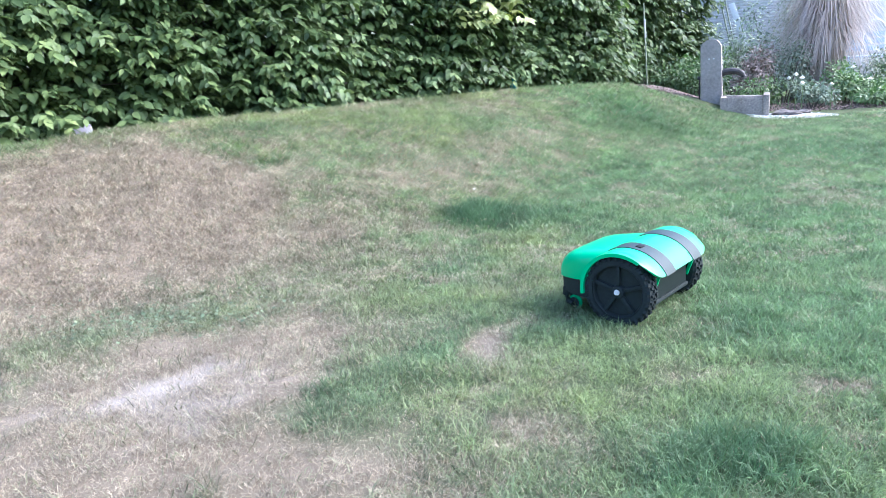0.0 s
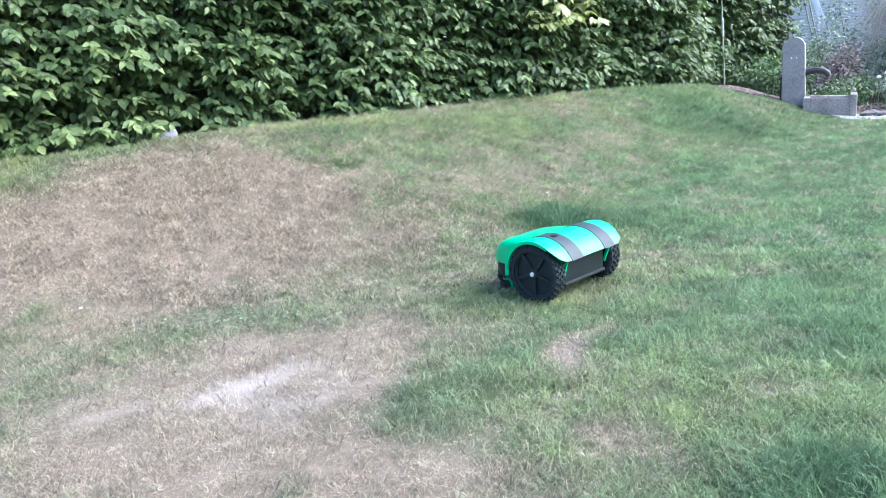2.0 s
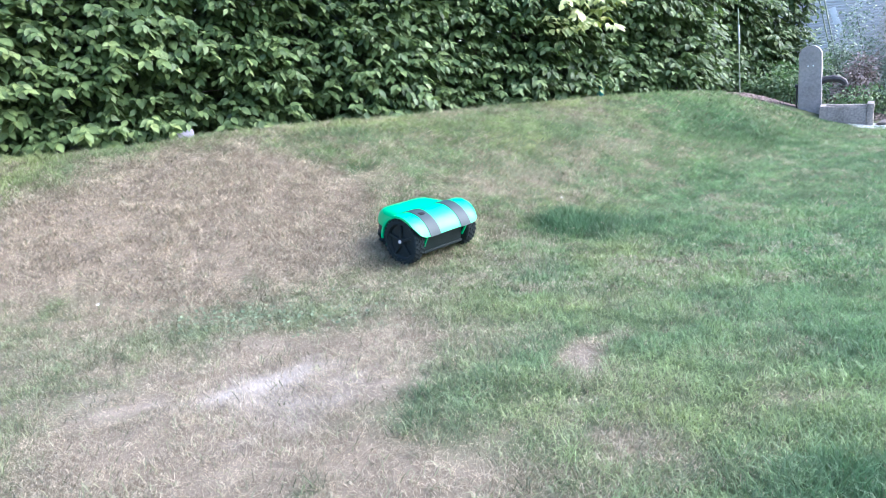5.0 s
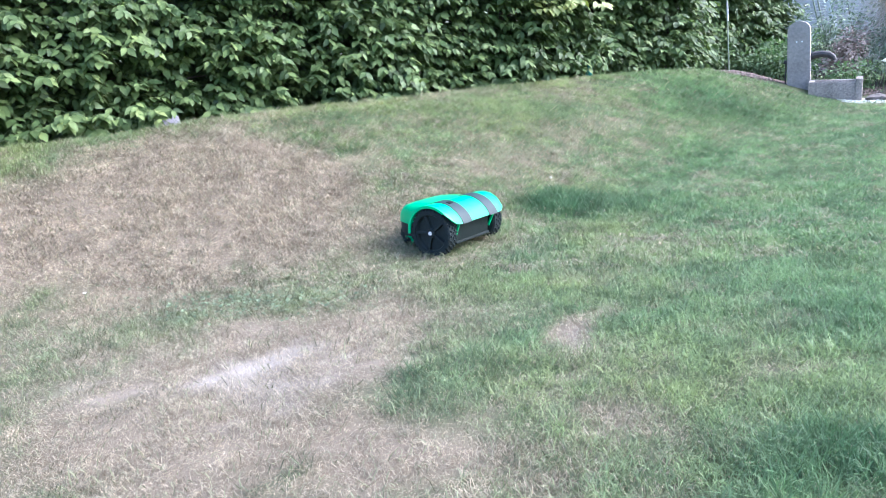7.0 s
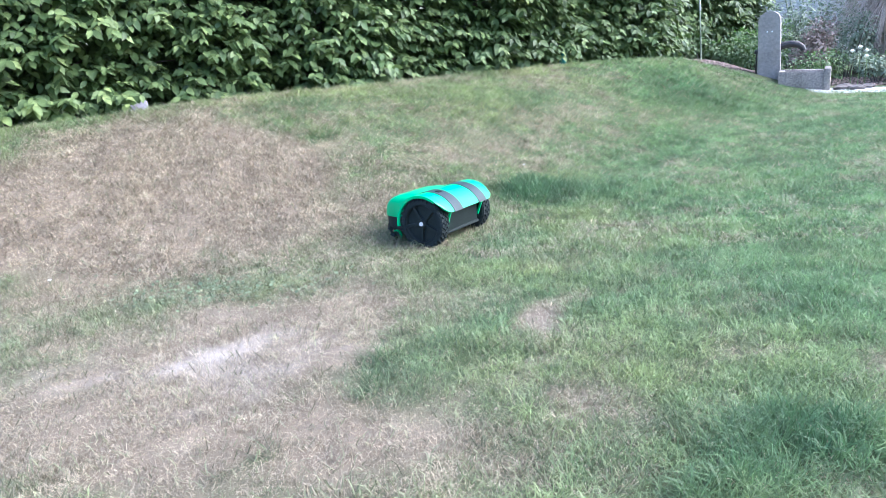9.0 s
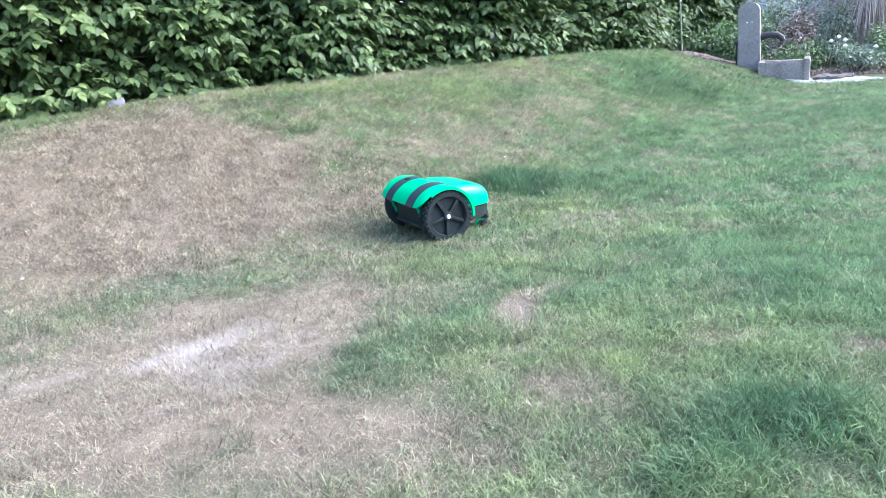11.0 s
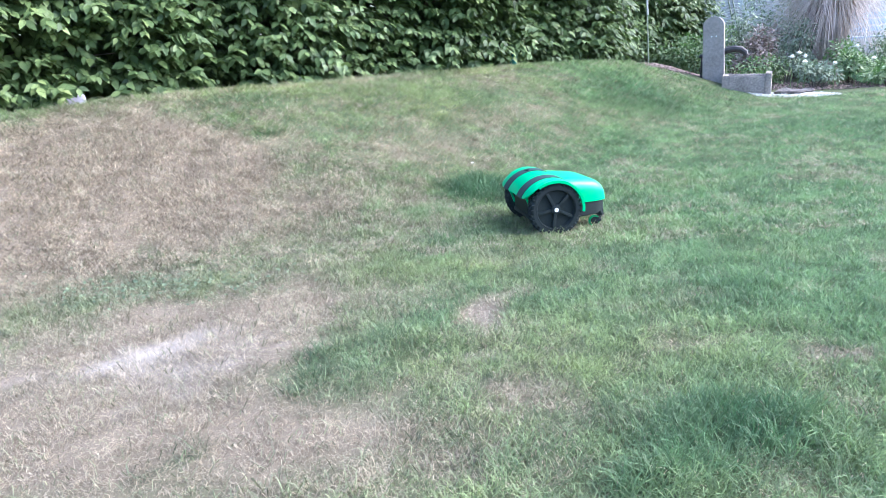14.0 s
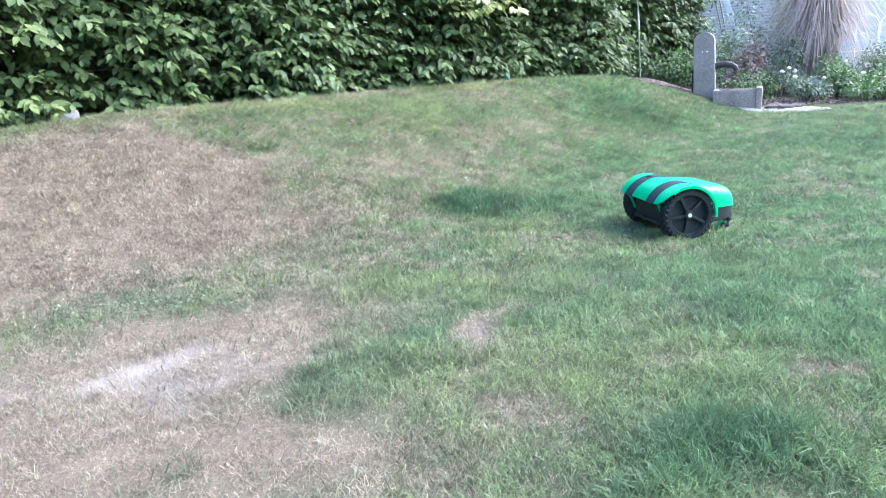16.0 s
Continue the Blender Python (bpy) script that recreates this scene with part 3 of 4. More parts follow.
def build_mower():
    mower = tagged(new("robot_mower"), "bright green robotic lawn mower with two grey bands and black wheels", "robot mower")
    bm = bmesh.new()
    shell(bm, 0.261, -66, 62, COVER - 0.008, COVER, corner=0.075)
    part("rear_cover", bm, M_GREEN, mower, "glossy green drum-shaped cover")
    # arch lips over both wheels
    for s in (-1, 1):
        bm = bmesh.new()
        loops = []
        for k in range(31):
            a = -34 + (98 + 34) * k / 30
            wide = (0.020 if a < 60 else 0.020 - 0.010 * (a - 60) / 38) * min(1, 0.1 + (a + 34) / 24)
            ring = []
            for r, y in ((COVER - 0.012, 0.263), (COVER + 0.002 * wide / 0.02, 0.263), (COVER + 0.002 * wide / 0.02, 0.263 - wide), (COVER - 0.012, 0.263 - wide)):
                x, z = arc(r - 0.004, a)
                ring.append((x, s * y, z))
            loops.append(ring)
        rings(bm, loops)
        part("wheel_arch", bm, M_GREEN, mower, "green wheel arch lip")
    # hood towards the castors
    bm = bmesh.new()
    loops = []
    for x, half, top, low in ((0.0, 0.220, 0.284, 0.162), (0.06, 0.218, 0.283, 0.160), (0.115, 0.210, 0.278, 0.157), (0.17, 0.202, 0.272, 0.154), (0.215, 0.194, 0.266, 0.152),
                              (0.244, 0.184, 0.258, 0.151), (0.269, 0.174, 0.247, 0.150), (0.287, 0.164, 0.230, 0.150), (0.299, 0.156, 0.206, 0.150), (0.304, 0.150, 0.178, 0.150)):
        ring = []
        for k in range(25):
            a = math.pi * k / 24
            c, s = math.cos(a), math.sin(a)
            ring.append((x, half * math.copysign(abs(c) ** 0.30, c), low + (top - low) * abs(s) ** 0.34))
        loops.append(ring)
    rings(bm, loops)
    part("hood", bm, M_GREEN, mower, "green sloping hood")
    for s in (-1, 1):
        bm = bmesh.new()
        lo, hi = sorted((s * 0.086, s * 0.170))
        shell(bm, hi, -67, 30, COVER - 0.004, COVER + 0.0025, y0=lo)
        part("band", bm, M_BAND, mower, "dark grey plastic band")
    bm = bmesh.new()
    box(bm, -0.012, 0.012, -0.018, 0.018, -0.002, 0.006, 0.003, pose(*[(arc(COVER, -12)[0]), 0.128, arc(COVER, -12)[1]], 0, -12, 0))
    part("button", bm, M_BLACK, mower, "black recessed button")
    # chassis
    bm = bmesh.new()
    loops = []
    for x, half, top, low in ((-0.104, 0.158, 0.225, 0.088), (-0.090, 0.164, 0.235, 0.066), (0.10, 0.172, 0.21, 0.062), (0.14, 0.196, 0.155, 0.075), (0.23, 0.186, 0.154, 0.080), (0.276, 0.166, 0.153, 0.085), (0.296, 0.150, 0.152, 0.093)):
        loops.append([(x, half, low), (x, half, top), (x, -half, top), (x, -half, low)])
    rings(bm, loops)
    bmesh.ops.bevel(bm, geom=bm.edges[:], offset=0.006, segments=2, affect="EDGES")
    part("chassis", bm, M_BODY, mower, "dark grey plastic chassis")
    bm = bmesh.new()
    box(bm, -0.116, -0.092, -0.160, 0.160, 0.068, 0.084, 0.005, pose(0, 0, 0, 0, 4, 0))
    part("rear_bumper", bm, M_BODY, mower)
    for s in (-1, 1):
        bm = bmesh.new()
        loops = []
        for k in range(9):
            x, z = -0.142 + 0.034 * (k / 8) ** 0.8, 0.204 - 0.085 * k / 8
            out = s * (0.176 - 0.010 * (k / 8) ** 0.6)
            loops.append([(x, out, z), (x, out - s * 0.009, z), (x + 0.012, out - s * 0.009, z), (x + 0.012, out, z)])
        rings(bm, loops)
        part("rear_trim", bm, M_GREEN, mower, "thin green trim strip")
    # castors under the hood
    for s in (-1, 1):
        castor = new("castor")
        castor.parent = mower
        castor.location = (0.249, s * 0.135, 0.034)
        bm = bmesh.new()
        for q in (-1, 1):
            tube(bm, [(0.018, q * 0.017, 0.068), (0.034, q * 0.017, 0.035), (0.026, q * 0.017, 0.010), (0.004, q * 0.017, 0.0)], [0.017, 0.016, 0.014, 0.011], 8)
        box(bm, -0.008, 0.044, -0.026, 0.026, 0.040, 0.070, 0.006)
        part("fork", bm, M_BODY, castor, "dark plastic fork")
        bm = bmesh.new()
        bmesh.ops.create_cone(bm, cap_ends=True, segments=24, radius1=0.031, radius2=0.031, depth=0.020, matrix=pose(0, 0, 0, 90))
        bmesh.ops.bevel(bm, geom=[e for e in bm.edges if abs(e.verts[0].co.y - e.verts[1].co.y) < 1e-5], offset=0.006, segments=2, affect="EDGES")
        part("castor_wheel", bm, M_GREEN, castor, "small green castor wheel")
        bm = bmesh.new()
        bmesh.ops.create_cone(bm, cap_ends=True, segments=18, radius1=0.023, radius2=0.023, depth=0.026, matrix=pose(0, 0, 0, 90))
        part("castor_hub", bm, M_BODY, castor, "dark castor hub")
    wheels = []
    left = build_wheel(mower)
    left.location = (0, TRACK - 0.002, AXLE)
    right = copy_thing(left, pose(0, -TRACK + 0.002, AXLE, 0, 0, 180))
    right.name = "wheel"
    return mower, left, right


# seconds, x, y of the axle's middle, heading in degrees
DRIVE = [
    (0, 0.774, 2.695, 139.5), (0.5, 0.627, 2.836, 139.3), (1, 0.470, 2.985, 139.0), (1.5, 0.315, 3.079, 138.8), (2, 0.173, 3.210, 139.4),
    (2.5, 0.039, 3.356, 139.9), (3, -0.099, 3.536, 140.4), (3.5, -0.237, 3.688, 141.0), (4, -0.380, 3.855, 142.4), (4.2, -0.441, 3.919, 143.0),
    (4.7, -0.588, 4.016, 142.5), (5.2, -0.686, 4.081, 141.0), (5.8, -0.686, 4.081, 139.5), (6.3, -0.589, 4.010, 139.5), (6.5, -0.552, 3.986, 140.5),
    (7, -0.413, 3.893, 147.5), (7.5, -0.311, 3.789, 150.0), (8, -0.307, 3.784, 150.5), (8.5, -0.305, 3.780, 150.8), (9, -0.304, 3.784, 150.8),
    (9.5, -0.298, 3.770, 150.5), (9.7, -0.286, 3.770, 139.0), (9.8, -0.286, 3.770, 127.0), (10, -0.286, 3.770, 104.0), (10.2, -0.286, 3.770, 92.5),
    (10.7, -0.286, 3.727, 52.0), (11.2, -0.303, 3.683, 18.0), (11.7, -0.304, 3.661, 13.0), (12.3, -0.118, 3.681, 12.2), (12.5, -0.044, 3.657, 11.9),
    (13, 0.136, 3.677, 12.2), (13.5, 0.322, 3.740, 11.1), (14, 0.509, 3.757, 9.9), (14.5, 0.696, 3.790, 8.7), (15, 0.871, 3.767, 8.9),
    (15.5, 1.045, 3.745, 9.1), (16, 1.229, 3.755, 9.3),
]


def motions():
    rows, spin_l, spin_r = [], [], []
    a_l = a_r = 0.0
    steps = []
    for (t0, x0, y0, h0), (t1, x1, y1, h1) in zip(DRIVE, DRIVE[1:]):
        steps.append((t0, x0, y0, h0))
        if t1 - t0 > 0.3:
            steps.append(((t0 + t1) / 2, (x0 + x1) / 2, (y0 + y1) / 2, (h0 + h1) / 2))
    steps.append(DRIVE[-1])
    last = None
    for t, x, y, h in steps:
        e = 0.2
        gx, gy = (height(x + e, y) - height(x - e, y)) / (2 * e), (height(x, y + e) - height(x, y - e)) / (2 * e)
        up = Vector((-gx, -gy, 1)).normalized()
        ahead = Vector((math.cos(radians(h)), math.sin(radians(h)), 0))
        ahead = (ahead - up * ahead.dot(up)).normalized()
        m = Matrix((ahead, up.cross(ahead), up)).transposed().to_4x4()
        # the turf is uneven at the bank's foot and where it turns on the spot
        m = m @ pose(0, 0, 0, float(np.interp(t, [4.0, 5.2, 6.3, 6.8, 8.0, 9.4, 10.0, 10.4, 11.2], [0, 3, 5, 4.5, 2.5, 2, 2.4, 2.4, 0])))
        m.translation = (x, y, float(height(x, y)) - float(np.interp(t, [4, 6.3, 9, 10], [0.006, 0.020, 0.013, 0.006])))
        rows.append((t, m))
        if last:
            c, s = math.cos(radians((h + last[3]) / 2)), math.sin(radians((h + last[3]) / 2))
            go = (x - last[1]) * c + (y - last[2]) * s
            turn = radians(h - last[3]) * 0.24
            a_l += math.degrees((go - turn) / AXLE)
            a_r += math.degrees((go + turn) / AXLE)
        spin_l.append((t, pose(0, TRACK - 0.002, AXLE, 0, a_l, 0)))
        spin_r.append((t, pose(0, -TRACK + 0.002, AXLE, 0, a_r, 0) @ pose(0, 0, 0, 0, 0, 180)))
        last = (t, x, y, h)
    walk(MOWER, rows)
    walk(WHEEL_L, spin_l)
    walk(WHEEL_R, spin_r)


# ---- the garden's far corner ----
def build_fountain():
    post = tagged(new("water_post"), "weathered grey granite water post with a rounded head", "water post")
    post.location, post.rotation_euler = (3.30, 8.70, 0.24), (0, radians(-1.5), radians(-24))
    bm = bmesh.new()
    out = [(-0.125, -0.1), (0.125, -0.1), (0.118, 0.74)] + [(0.118 * math.cos(a), 0.74 + 0.105 * math.sin(a)) for a in np.linspace(0.25, math.pi - 0.25, 9)] + [(-0.118, 0.74)]
    rings(bm, [[(x * k, y, z) for x, z in out] for y, k in ((-0.075, 0.95), (-0.065, 1.0), (0.065, 1.0), (0.075, 0.95))])
    part("pillar", bm, M_STONE, post, "upright granite slab", angle=25)
    bm = bmesh.new()
    tube(bm, [(0.09, -0.01, 0.43), (0.16, -0.01, 0.455), (0.23, -0.01, 0.46), (0.30, -0.01, 0.445), (0.345, -0.01, 0.41), (0.355, -0.01, 0.38)], [0.040, 0.040, 0.040, 0.038, 0.034, 0.030], 10)
    part("spout", bm, M_IRON, post, "dark curved iron spout")
    bm = bmesh.new()
    tube(bm, [(-0.11, 0, 0.40), (-0.145, 0, 0.40), (-0.15, 0, 0.385)], [0.026, 0.026, 0.02], 8)
    part("valve", bm, M_IRON, post)
    bm = bmesh.new()
    tube(bm, [(-0.135, 0, 0.40), (-0.14, -0.02, 0.2), (-0.135, -0.03, 0.0)], 0.009, 6)
    part("pipe", bm, M_IRON, post)
    for x in (-0.022, 0.03):
        bm = bmesh.new()
        bmesh.ops.create_icosphere(bm, subdivisions=1, radius=0.009, matrix=Matrix.Translation((x, -0.078, 0.62)))
        part("bolt", bm, M_WHITE, post, "small white bolt head")

    trough = tagged(new("stone_trough"), "worn low stone trough beside the water post", "trough")
    trough.location, trough.rotation_euler = (3.55, 8.36, 0.175), (0, 0, radians(-22))
    bm = bmesh.new()
    def ring(a, b, z, skew=0.0):
        return [(-a, -b, z), (a * 0.95, -b * 1.02, z + skew), (a, b, z + skew), (-a * 0.97, b * 0.98, z)]
    rings(bm, [ring(0.255, 0.19, -0.10), ring(0.262, 0.197, 0.06), ring(0.265, 0.2, 0.232, -0.02), ring(0.257, 0.192, 0.248, -0.02), ring(0.205, 0.145, 0.244, -0.02), ring(0.195, 0.135, 0.22), ring(0.16, 0.11, 0.05)])
    part("basin", bm, M_TROUGH, trough, "hollowed stone basin", angle=30)
    bm = bmesh.new()
    box(bm, 0.20, 0.268, -0.21, 0.2, -0.08, 0.262, 0.016, pose(0, 0, 0, 0, 0, -3))
    part("end_slab", bm, M_TROUGH, trough, "lighter end slab")

    rng = np.random.default_rng(8)
    for k, (x, y, r) in enumerate(((3.86, 8.06, 0.09), (3.95, 7.98, 0.07), (4.10, 8.05, 0.06))):
        bm = bmesh.new()
        bmesh.ops.create_icosphere(bm, subdivisions=2, radius=r, matrix=Matrix.Translation((x, y, float(height(x, y)) + 0.02)) @ Matrix.Diagonal((1.3, 0.9, 0.5, 1)))
        for vv in bm.verts:
            vv.co += Vector(rng.normal(0, r * 0.07, 3))
        tagged(part("rock", bm, M_ROCK, None, smooth=False), "flat brown-grey rock beside the stone trough", "rock", "rocks by the trough")
    pebbles("gravel", 1300, (3.90, 7.93), (0.46, 0.22), -28, 0.007, 0.016, M_GRAVEL, "pale gravel around the stone trough", "gravel")
    pebbles("mulch", 2600, (2.95, 9.15), (0.75, 0.42), 30, 0.008, 0.022, M_MULCH, "brown bark mulch on the planting bed", "mulch")
    pebbles("bed_mulch", 2600, (4.6, 8.65), (1.6, 0.5), -15, 0.008, 0.022, M_MULCH, "dark bark mulch under the shrubs", "mulch")


def pebbles(name, count, at, spread, turn, r0, r1, material, label, category):
    """Scattered chips and pebbles, each a squashed octahedron."""
    rng = np.random.default_rng(len(name) * 7)
    a, r = rng.random(count) * 6.283, np.sqrt(rng.random(count))
    u, v = spread[0] * r * np.cos(a), spread[1] * r * np.sin(a)
    c, s = math.cos(radians(turn)), math.sin(radians(turn))
    x, y = at[0] + u * c - v * s, at[1] + u * s + v * c
    size = rng.uniform(r0, r1, count)
    oct_v = np.array([(1, 0, 0), (-1, 0, 0), (0, 1, 0), (0, -1, 0), (0, 0, 0.6), (0, 0, -0.6)])
    oct_t = np.array([(0, 2, 4), (2, 1, 4), (1, 3, 4), (3, 0, 4), (2, 0, 5), (1, 2, 5), (3, 1, 5), (0, 3, 5)])
    b = rng.random(count) * 6.283
    R = np.zeros((count, 3, 3))
    R[:, 0, 0], R[:, 0, 1], R[:, 1, 0], R[:, 1, 1], R[:, 2, 2] = np.cos(b), -np.sin(b), np.sin(b), np.cos(b), 1
    V = np.einsum("kij,nj->kni", R, oct_v * [1, 0.7, 1]) * size[:, None, None] + rng.normal(0, 0.15, (count, 6, 3)) * size[:, None, None] + np.c_[x, y, height(x, y) + size * 0.25][:, None]
    T = (np.arange(count)[:, None, None] * 6 + oct_t[None]).reshape(-1, 3)
    tagged(new(name, arrays(name, V.reshape(-1, 3), T, material)), label, category, kind="stuff")


def shrub(name, at, size, count, leaf, material, label, category, seed, droop=0.4, lumps=7):
    """A leafy shrub: stems from the ground and a crown of leaves in uneven lumps."""
    rng = np.random.default_rng(seed)
    x, y = at
    z = float(height(x, y))
    thing = tagged(new(name), label, category)
    thing.location = (x, y, z)
    centres = np.c_[rng.uniform(-0.7, 0.7, lumps) * size[0], rng.uniform(-0.7, 0.7, lumps) * size[1], rng.uniform(0.25, 0.85, lumps) * size[2]]
    which = rng.integers(0, lumps, count)
    d = rng.normal(0, 1, (count, 3))
    d /= np.linalg.norm(d, axis=1, keepdims=True)
    P = centres[which] + d * (rng.random(count) ** 0.5)[:, None] * np.array([size[0] * 0.45, size[1] * 0.45, size[2] * 0.28])
    P[:, 2] = np.maximum(P[:, 2], 0.03)
    tip = d + np.array([0, 0, -droop]) + rng.normal(0, 0.4, (count, 3))
    v, t = leaves(P, tip, np.array([0, -0.3, 1.0]) + rng.normal(0, 0.4, (count, 3)), rng.uniform(0.6, 1.2, count) * leaf)
    crown = new("foliage", arrays("foliage", v, t, material, smooth=True))
    crown.parent = thing
    tagged(crown, kind="stuff")
    for c in centres:
        bm = bmesh.new()
        tube(bm, [(c[0] * 0.2, c[1] * 0.2, -0.02), (c[0] * 0.6, c[1] * 0.6, c[2] * 0.5), tuple(c)], [0.008, 0.006, 0.003], 5)
        part("branch", bm, M_BARK, thing)
    return thing


def build_pampas():
    rng = np.random.default_rng(21)
    x, y = 5.18, 9.7
    thing = tagged(new("pampas_grass"), "large dried pampas grass clump, pale straw blades arching down", "ornamental grass")
    thing.location = (x, y, float(height(x, y)))
    seg = 9
    for name, count, low, high, reach, drop, wide, material in (
            ("plume_stems", 700, 1.6, 2.5, (0.0, 0.25), (0.0, 0.2), (0.004, 0.009), M_STRAW),
            ("arching_blades", 1700, 0.8, 1.6, (0.35, 0.85), (0.2, 0.75), (0.004, 0.008), M_STRAW_GREY)):
        phi = rng.random(count) * 6.283
        go, top, fall, w0 = rng.uniform(*reach, count), rng.uniform(low, high, count), rng.uniform(*drop, count), rng.uniform(*wide, count)
        foot = rng.uniform(0.0, 0.2, count)
        V = np.zeros((count, seg + 1, 2, 3))
        for k in range(seg + 1):
            f = k / seg
            r = foot + go * (0.15 * f + 0.85 * f**2.0)
            z = top * math.sin(min(1, f / 0.6) * math.pi / 2) - fall * max(0, (f - 0.55) / 0.45) ** 1.8
            px, py = np.cos(phi) * r, np.sin(phi) * r
            w = w0 * (1 - 0.8 * f)
            sx, sy = -np.sin(phi) * w, np.cos(phi) * w
            V[:, k, 0], V[:, k, 1] = np.c_[px - sx, py - sy, z], np.c_[px + sx, py + sy, z]
        b = np.arange(count)[:, None] * (seg + 1) * 2
        T = np.stack([b + q for k in range(seg) for q in ([2 * k, 2 * k + 1, 2 * k + 3], [2 * k, 2 * k + 3, 2 * k + 2])], 1).reshape(-1, 3)
        ob = new(name, arrays(name, V.reshape(-1, 3), T, material))
        ob.parent = thing
        tagged(ob, kind="stuff")


DAISIES = [(0.20, 5.03, 0.009), (-2.17, 3.06, 0.009)]


def build_weeds():
    """Round-leaved clover in the thin turf, and a few daisies."""
    rng = np.random.default_rng(55)
    count = 700
    x, y = rng.normal(-1.30, 0.28, count), rng.normal(2.99, 0.12, count)
    z = height(x, y) + rng.uniform(0.01, 0.03, count)
    a = rng.random(count) * 6.283
    tip = np.c_[np.cos(a), np.sin(a), rng.uniform(-0.2, 0.4, count)]
    v, t = leaves(np.c_[x, y, z], tip, np.array([0, 0, 1.0]) + rng.normal(0, 0.3, (count, 3)), rng.uniform(0.010, 0.019, count), LEAF * [1.6, 1, 1])
    tagged(new("clover", arrays("clover", v, t, M_CLOVER)), "patch of small pale green clover leaves in the lawn", "clover", kind="stuff")
    for x, y, r in DAISIES:
        daisy = tagged(new("daisy"), "tiny white daisy in the short grass", "daisy", "daisies in the lawn")
        daisy.location = (x, y, float(height(x, y)))
        bm = bmesh.new()
        tube(bm, [(0, 0, -0.01), (0.002, 0, 0.02), (0, 0, 0.036)], 0.0012, 5)
        part("stalk", bm, M_SHRUB, daisy)
        bm = bmesh.new()
        bmesh.ops.create_cone(bm, cap_ends=True, segments=11, radius1=r * 0.5, radius2=r, depth=0.006, matrix=Matrix.Translation((0, 0, 0.038)))
        part("bloom", bm, M_PETAL, daisy)


def build_corner():
    # house wall with a slatted shutter far behind
    wall = tagged(new("house_wall"), "pale house wall with a slatted roller shutter", "house", kind="structure")
    wall.location, wall.rotation_euler = (6.4, 13.4, 0), (0, 0, radians(-20))
    bm = bmesh.new()
    box(bm, -2.4, 6.0, 0.05, 0.3, -0.2, 3.2, 0.01)
    part("wall", bm, M_RENDER, wall)
    for k in range(56):
        bm = bmesh.new()
        box(bm, -1.6, 0.1, 0.0, 0.045, 0.3 + 0.05 * k, 0.343 + 0.05 * k, 0.006)
        part("slat", bm, M_SHUTTER, wall)
    # cane and stakes
    bm = bmesh.new()
    tube(bm, [(2.73, 9.42, 0.3), (2.71, 9.425, 0.9), (2.68, 9.43, 1.6)], 0.009, 7)
    tagged(part("garden_stake", bm, M_CANE, None), "thin grey-green garden cane by the hedge", "garden stake")
    bm = bmesh.new()
    tube(bm, [(2.700, 9.422, 1.17), (2.690, 9.427, 1.40)], 0.013, 7)
    tagged(part("stake_sleeve", bm, M_SHUTTER, None), "pale sleeve on the garden cane", "stake sleeve")
    for x0, x1 in ((4.40, 4.62), (4.33, 4.57)):
        bm = bmesh.new()
        tube(bm, [(x1 + 0.08, 11.05, 0.1), ((x0 + x1) / 2, 11.12, 1.1), (x0 - 0.06, 11.18, 1.9)], 0.012, 7)
        tagged(part("leaning_cane", bm, M_CANE, None), "pale leaning bamboo cane", "garden stake", "leaning canes")
    bm = bmesh.new()
    box(bm, -0.045, 0.045, -0.012, 0.012, 0.0, 0.62, 0.004, pose(5.05, 11.98, 1.05, 0, -20, -20))
    box(bm, -0.03, 0.03, -0.012, 0.012, -0.95, 0.02, 0.004, pose(5.05, 11.98, 1.05, 0, -8, -20))
    tagged(part("white_board", bm, M_WHITE, None), "narrow white painted board leaning by the house", "board")
    # teal bottle in the hedge's foot
    bm = bmesh.new()
    rings(bm, [[(r * math.cos(a), r * math.sin(a), z) for a in np.linspace(0, 2 * math.pi, 13)[:-1]] for r, z in ((0.035, 0), (0.04, 0.02), (0.04, 0.11), (0.015, 0.14), (0.015, 0.17))])
    x, y = place(5.15, -0.16)
    ob = tagged(part("teal_bottle", bm, M_TEAL, None), "small teal plastic bottle at the hedge's foot", "bottle")
    ob.location = (x, y, float(height(x, y)) - 0.01)
    bm = bmesh.new()
    box(bm, -0.07, 0.07, -0.05, 0.05, 0.0, 0.115, 0.006)
    x, y = place(0.79, -0.20)
    ob = tagged(part("pale_box", bm, M_LILAC, None), "small pale lilac plastic box under the hedge", "box")
    ob.matrix_basis = pose(x, y, float(height(x, y)) - 0.045, 4, -6, 30)
    # arched hoops and a pale bench far off
    for x in (5.98, 6.32):
        bm = bmesh.new()
        tube(bm, [(x, 10.24, 0.1)] + [(x + 0.16 - 0.16 * math.cos(a), 10.24, 1.02 + 0.16 * math.sin(a)) for a in np.linspace(0, math.pi, 9)] + [(x + 0.32, 10.24, 0.1)], 0.014, 7)
        tagged(part("garden_hoop", bm, M_WHITE, None), "white arched wire plant hoop", "garden hoop", "arched hoops")
    bench = tagged(new("garden_bench"), "pale blue slatted garden bench by the house", "bench")
    bench.location, bench.rotation_euler = (7.3, 11.9, 0.2), (0, 0, radians(-20))
    for k in range(4):
        bm = bmesh.new()
        box(bm, -0.6, 0.6, -0.2 + 0.1 * k, -0.12 + 0.1 * k, 0.42, 0.45, 0.005)
        part("seat_slat", bm, M_BLUE, bench)
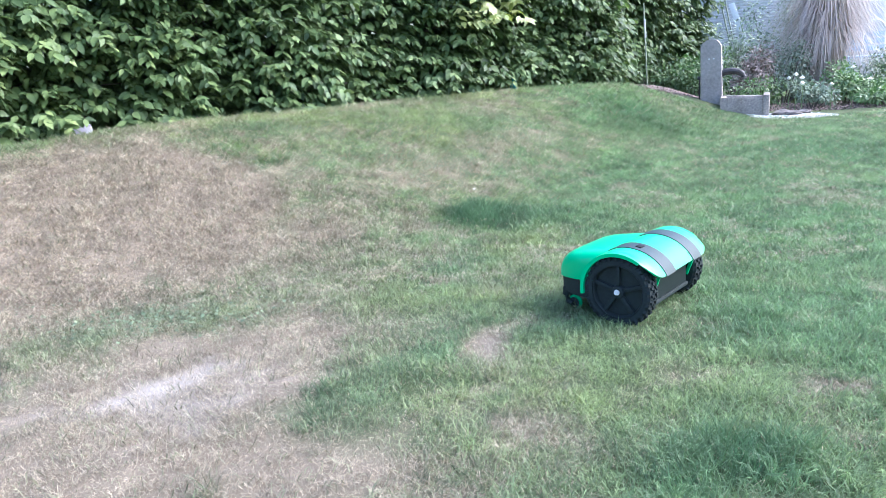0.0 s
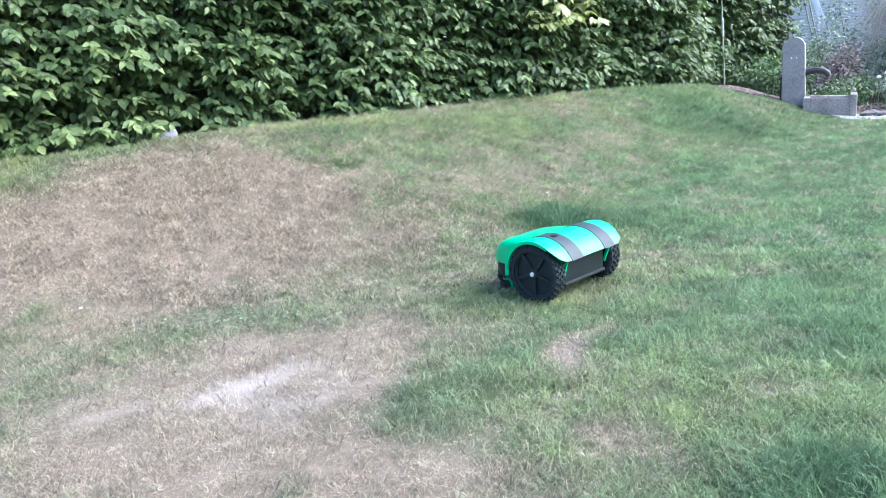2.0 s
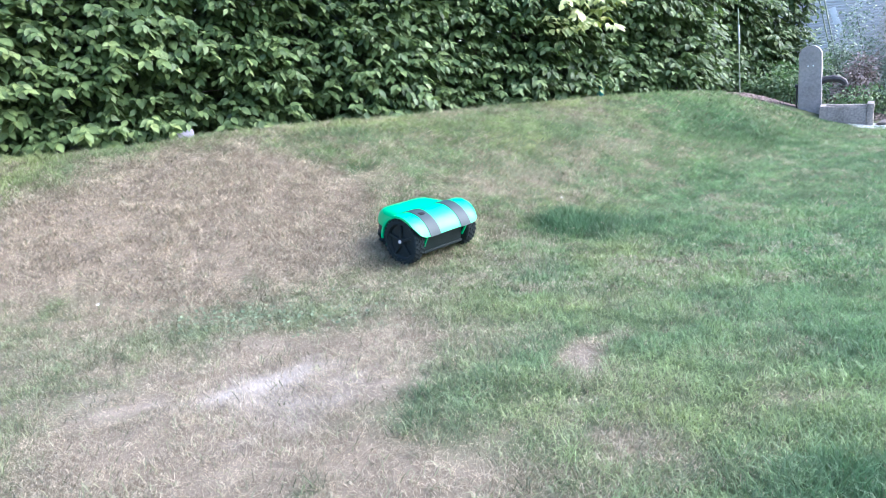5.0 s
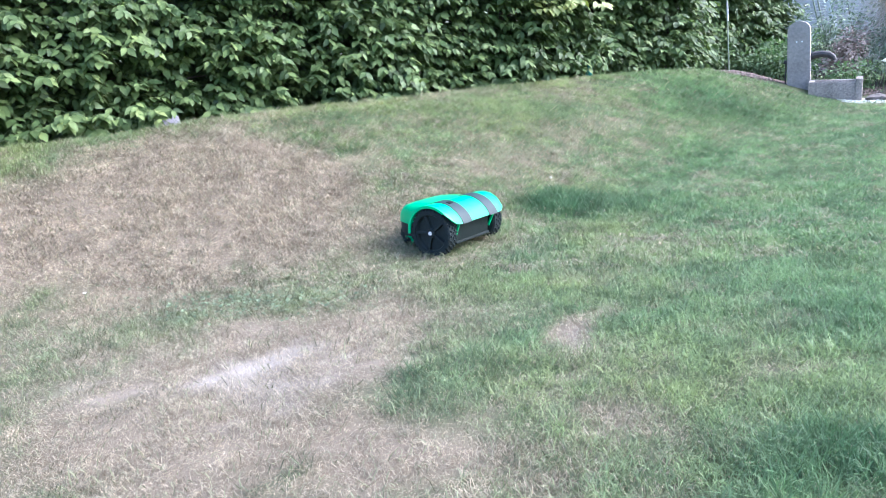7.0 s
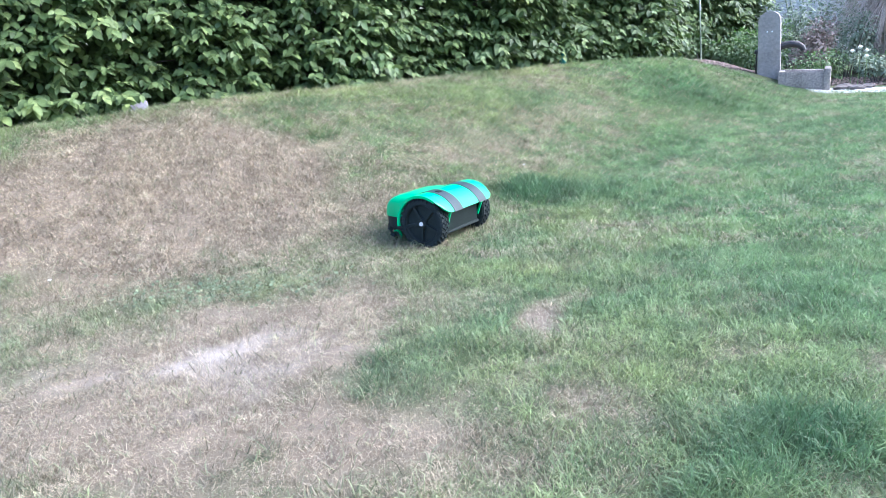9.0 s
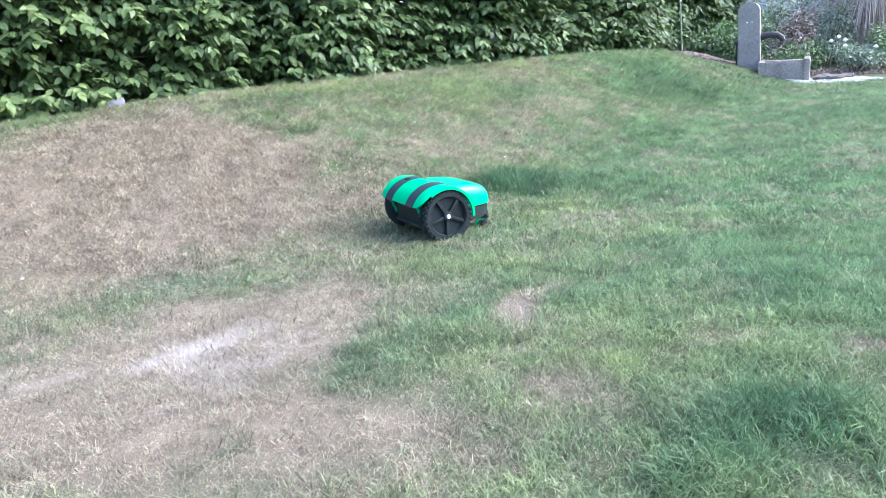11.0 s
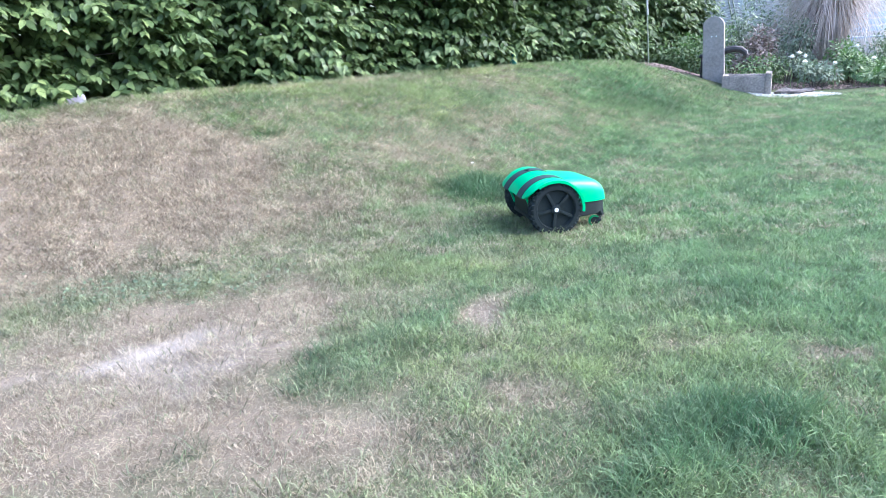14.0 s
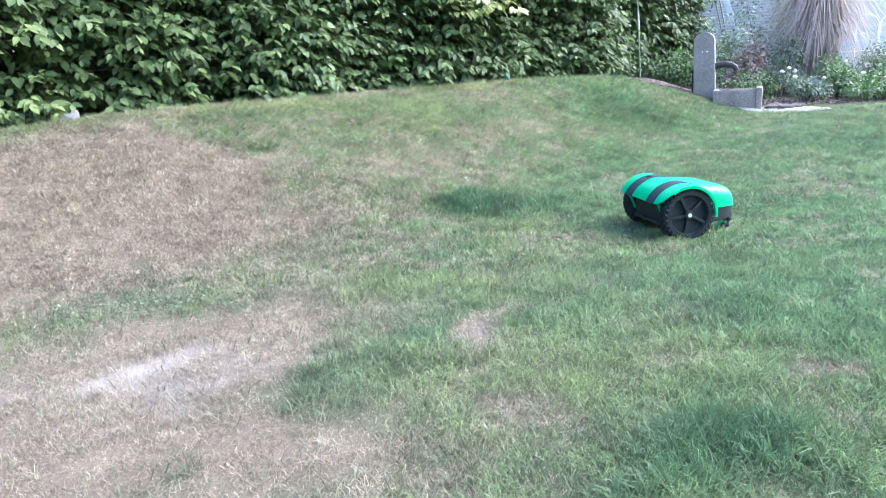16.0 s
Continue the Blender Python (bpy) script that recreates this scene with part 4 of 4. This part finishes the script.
    for k in range(3):
        bm = bmesh.new()
        box(bm, -0.6, 0.6, 0.22, 0.245, 0.52 + 0.11 * k, 0.60 + 0.11 * k, 0.005)
        part("back_slat", bm, M_BLUE, bench)
    for x in (-0.55, 0.5):
        for y0, h in ((-0.2, 0.42), (0.2, 0.8)):
            bm = bmesh.new()
            box(bm, x, x + 0.05, y0, y0 + 0.05, 0, h, 0.005)
            part("leg", bm, M_BLUE, bench)
    # planting
    shrub("shrub", (3.0, 9.95), (0.5, 0.25, 0.55), 1500, 0.055, M_SHRUB, "low green leafy perennials along the hedge", "shrub", 31)
    shrub("shrub", (3.55, 9.85), (0.45, 0.3, 0.6), 1300, 0.05, M_SHRUB, "low green leafy perennials along the hedge", "shrub", 32)
    shrub("shrub", (4.05, 9.45), (0.40, 0.35, 0.75), 1700, 0.045, M_SHRUB_RED, "twiggy grey-red shrub behind the trough", "shrub", 33)
    shrub("shrub", (4.45, 9.3), (0.38, 0.3, 0.7), 1600, 0.04, M_SHRUB_GREY, "grey-green bushy shrub behind the trough", "shrub", 34)
    shrub("shrub", (4.0, 8.95), (0.35, 0.25, 0.4), 1100, 0.04, M_SHRUB, "small green bush behind the trough", "shrub", 35)
    shrub("shrub", (4.95, 8.75), (0.42, 0.35, 0.5), 1700, 0.045, M_SHRUB, "light green flowering shrub in the bed", "shrub", 36)
    shrub("shrub", (5.25, 8.35), (0.5, 0.3, 0.32), 1500, 0.05, M_SHRUB, "dark green bush at the lawn's edge", "shrub", 37)
    shrub("shrub", (4.45, 8.55), (0.25, 0.2, 0.34), 900, 0.04, M_SHRUB_GREY, "grey-green spiky perennial in the bed", "shrub", 38)
    shrub("shrub", (6.1, 9.2), (0.6, 0.45, 0.45), 1800, 0.05, M_SHRUB, "dark green bush at the lawn's edge", "shrub", 39)
    shrub("shrub", (4.35, 10.9), (0.5, 0.4, 1.1), 2200, 0.055, M_SHRUB_GREY, "tall pale leafy shrub at the hedge's end", "shrub", 40)
    shrub("shrub", (5.2, 11.2), (0.6, 0.4, 1.5), 2200, 0.05, M_SHRUB_GREY, "tall pale leafy shrub before the house", "shrub", 41)
    shrub("shrub", (4.75, 9.75), (0.5, 0.4, 0.9), 2200, 0.05, M_SHRUB_GREY, "bushy grey-green shrub beside the pampas grass", "shrub", 42)
    shrub("shrub", (5.75, 9.3), (0.45, 0.35, 0.6), 1700, 0.045, M_SHRUB_GREY, "pale leafy bush beside the pampas grass", "shrub", 43)
    shrub("shrub", (3.7, 10.2), (0.5, 0.3, 0.7), 1800, 0.05, M_SHRUB, "low green leafy perennials along the hedge", "shrub", 44)
    shrub("shrub", (5.6, 8.7), (0.5, 0.3, 0.4), 1700, 0.045, M_SHRUB, "dark green bush at the lawn's edge", "shrub", 45)
    rng = np.random.default_rng(77)
    for k, (x, y, z) in enumerate(((4.06, 8.36, 0.37), (4.13, 8.34, 0.41), (4.20, 8.33, 0.37), (4.19, 8.31, 0.31), (4.47, 8.2, 0.28), (4.80, 8.36, 0.44), (4.97, 8.3, 0.3))):
        flower = tagged(new("white_flower"), "white rose bloom on a thin stem", "flower", "white blooms in the bed")
        flower.location = (x, y, float(height(x, y)))
        bm = bmesh.new()
        tube(bm, [(0, 0, -0.02), (0.01, 0.0, z * 0.5), (0, 0, z)], 0.003, 5)
        part("stalk", bm, M_SHRUB, flower)
        bm = bmesh.new()
        bmesh.ops.create_icosphere(bm, subdivisions=1, radius=0.022, matrix=Matrix.Translation((0, 0, z + 0.012)))
        for r, tilt, n in ((0.036, 15, 7), (0.028, 45, 6)):
            for i in range(n):
                m = Matrix.Translation((0, 0, z)) @ pose(0, 0, 0, 0, 0, 360 * i / n + 20 * tilt) @ pose(0, 0, 0, tilt)
                vs = [bm.verts.new(m @ Vector(p)) for p in ((0, 0, 0), (-r * 0.6, r * 0.6, 0.004), (0, r * 1.2, 0.002), (r * 0.6, r * 0.6, 0.004))]
                bm.faces.new(vs)
        part("bloom", bm, M_PETAL, flower)


build_ground()
build_grass()
build_hedge()
build_fountain()
build_pampas()
build_corner()
build_weeds()
MOWER, WHEEL_L, WHEEL_R = build_mower()
motions()
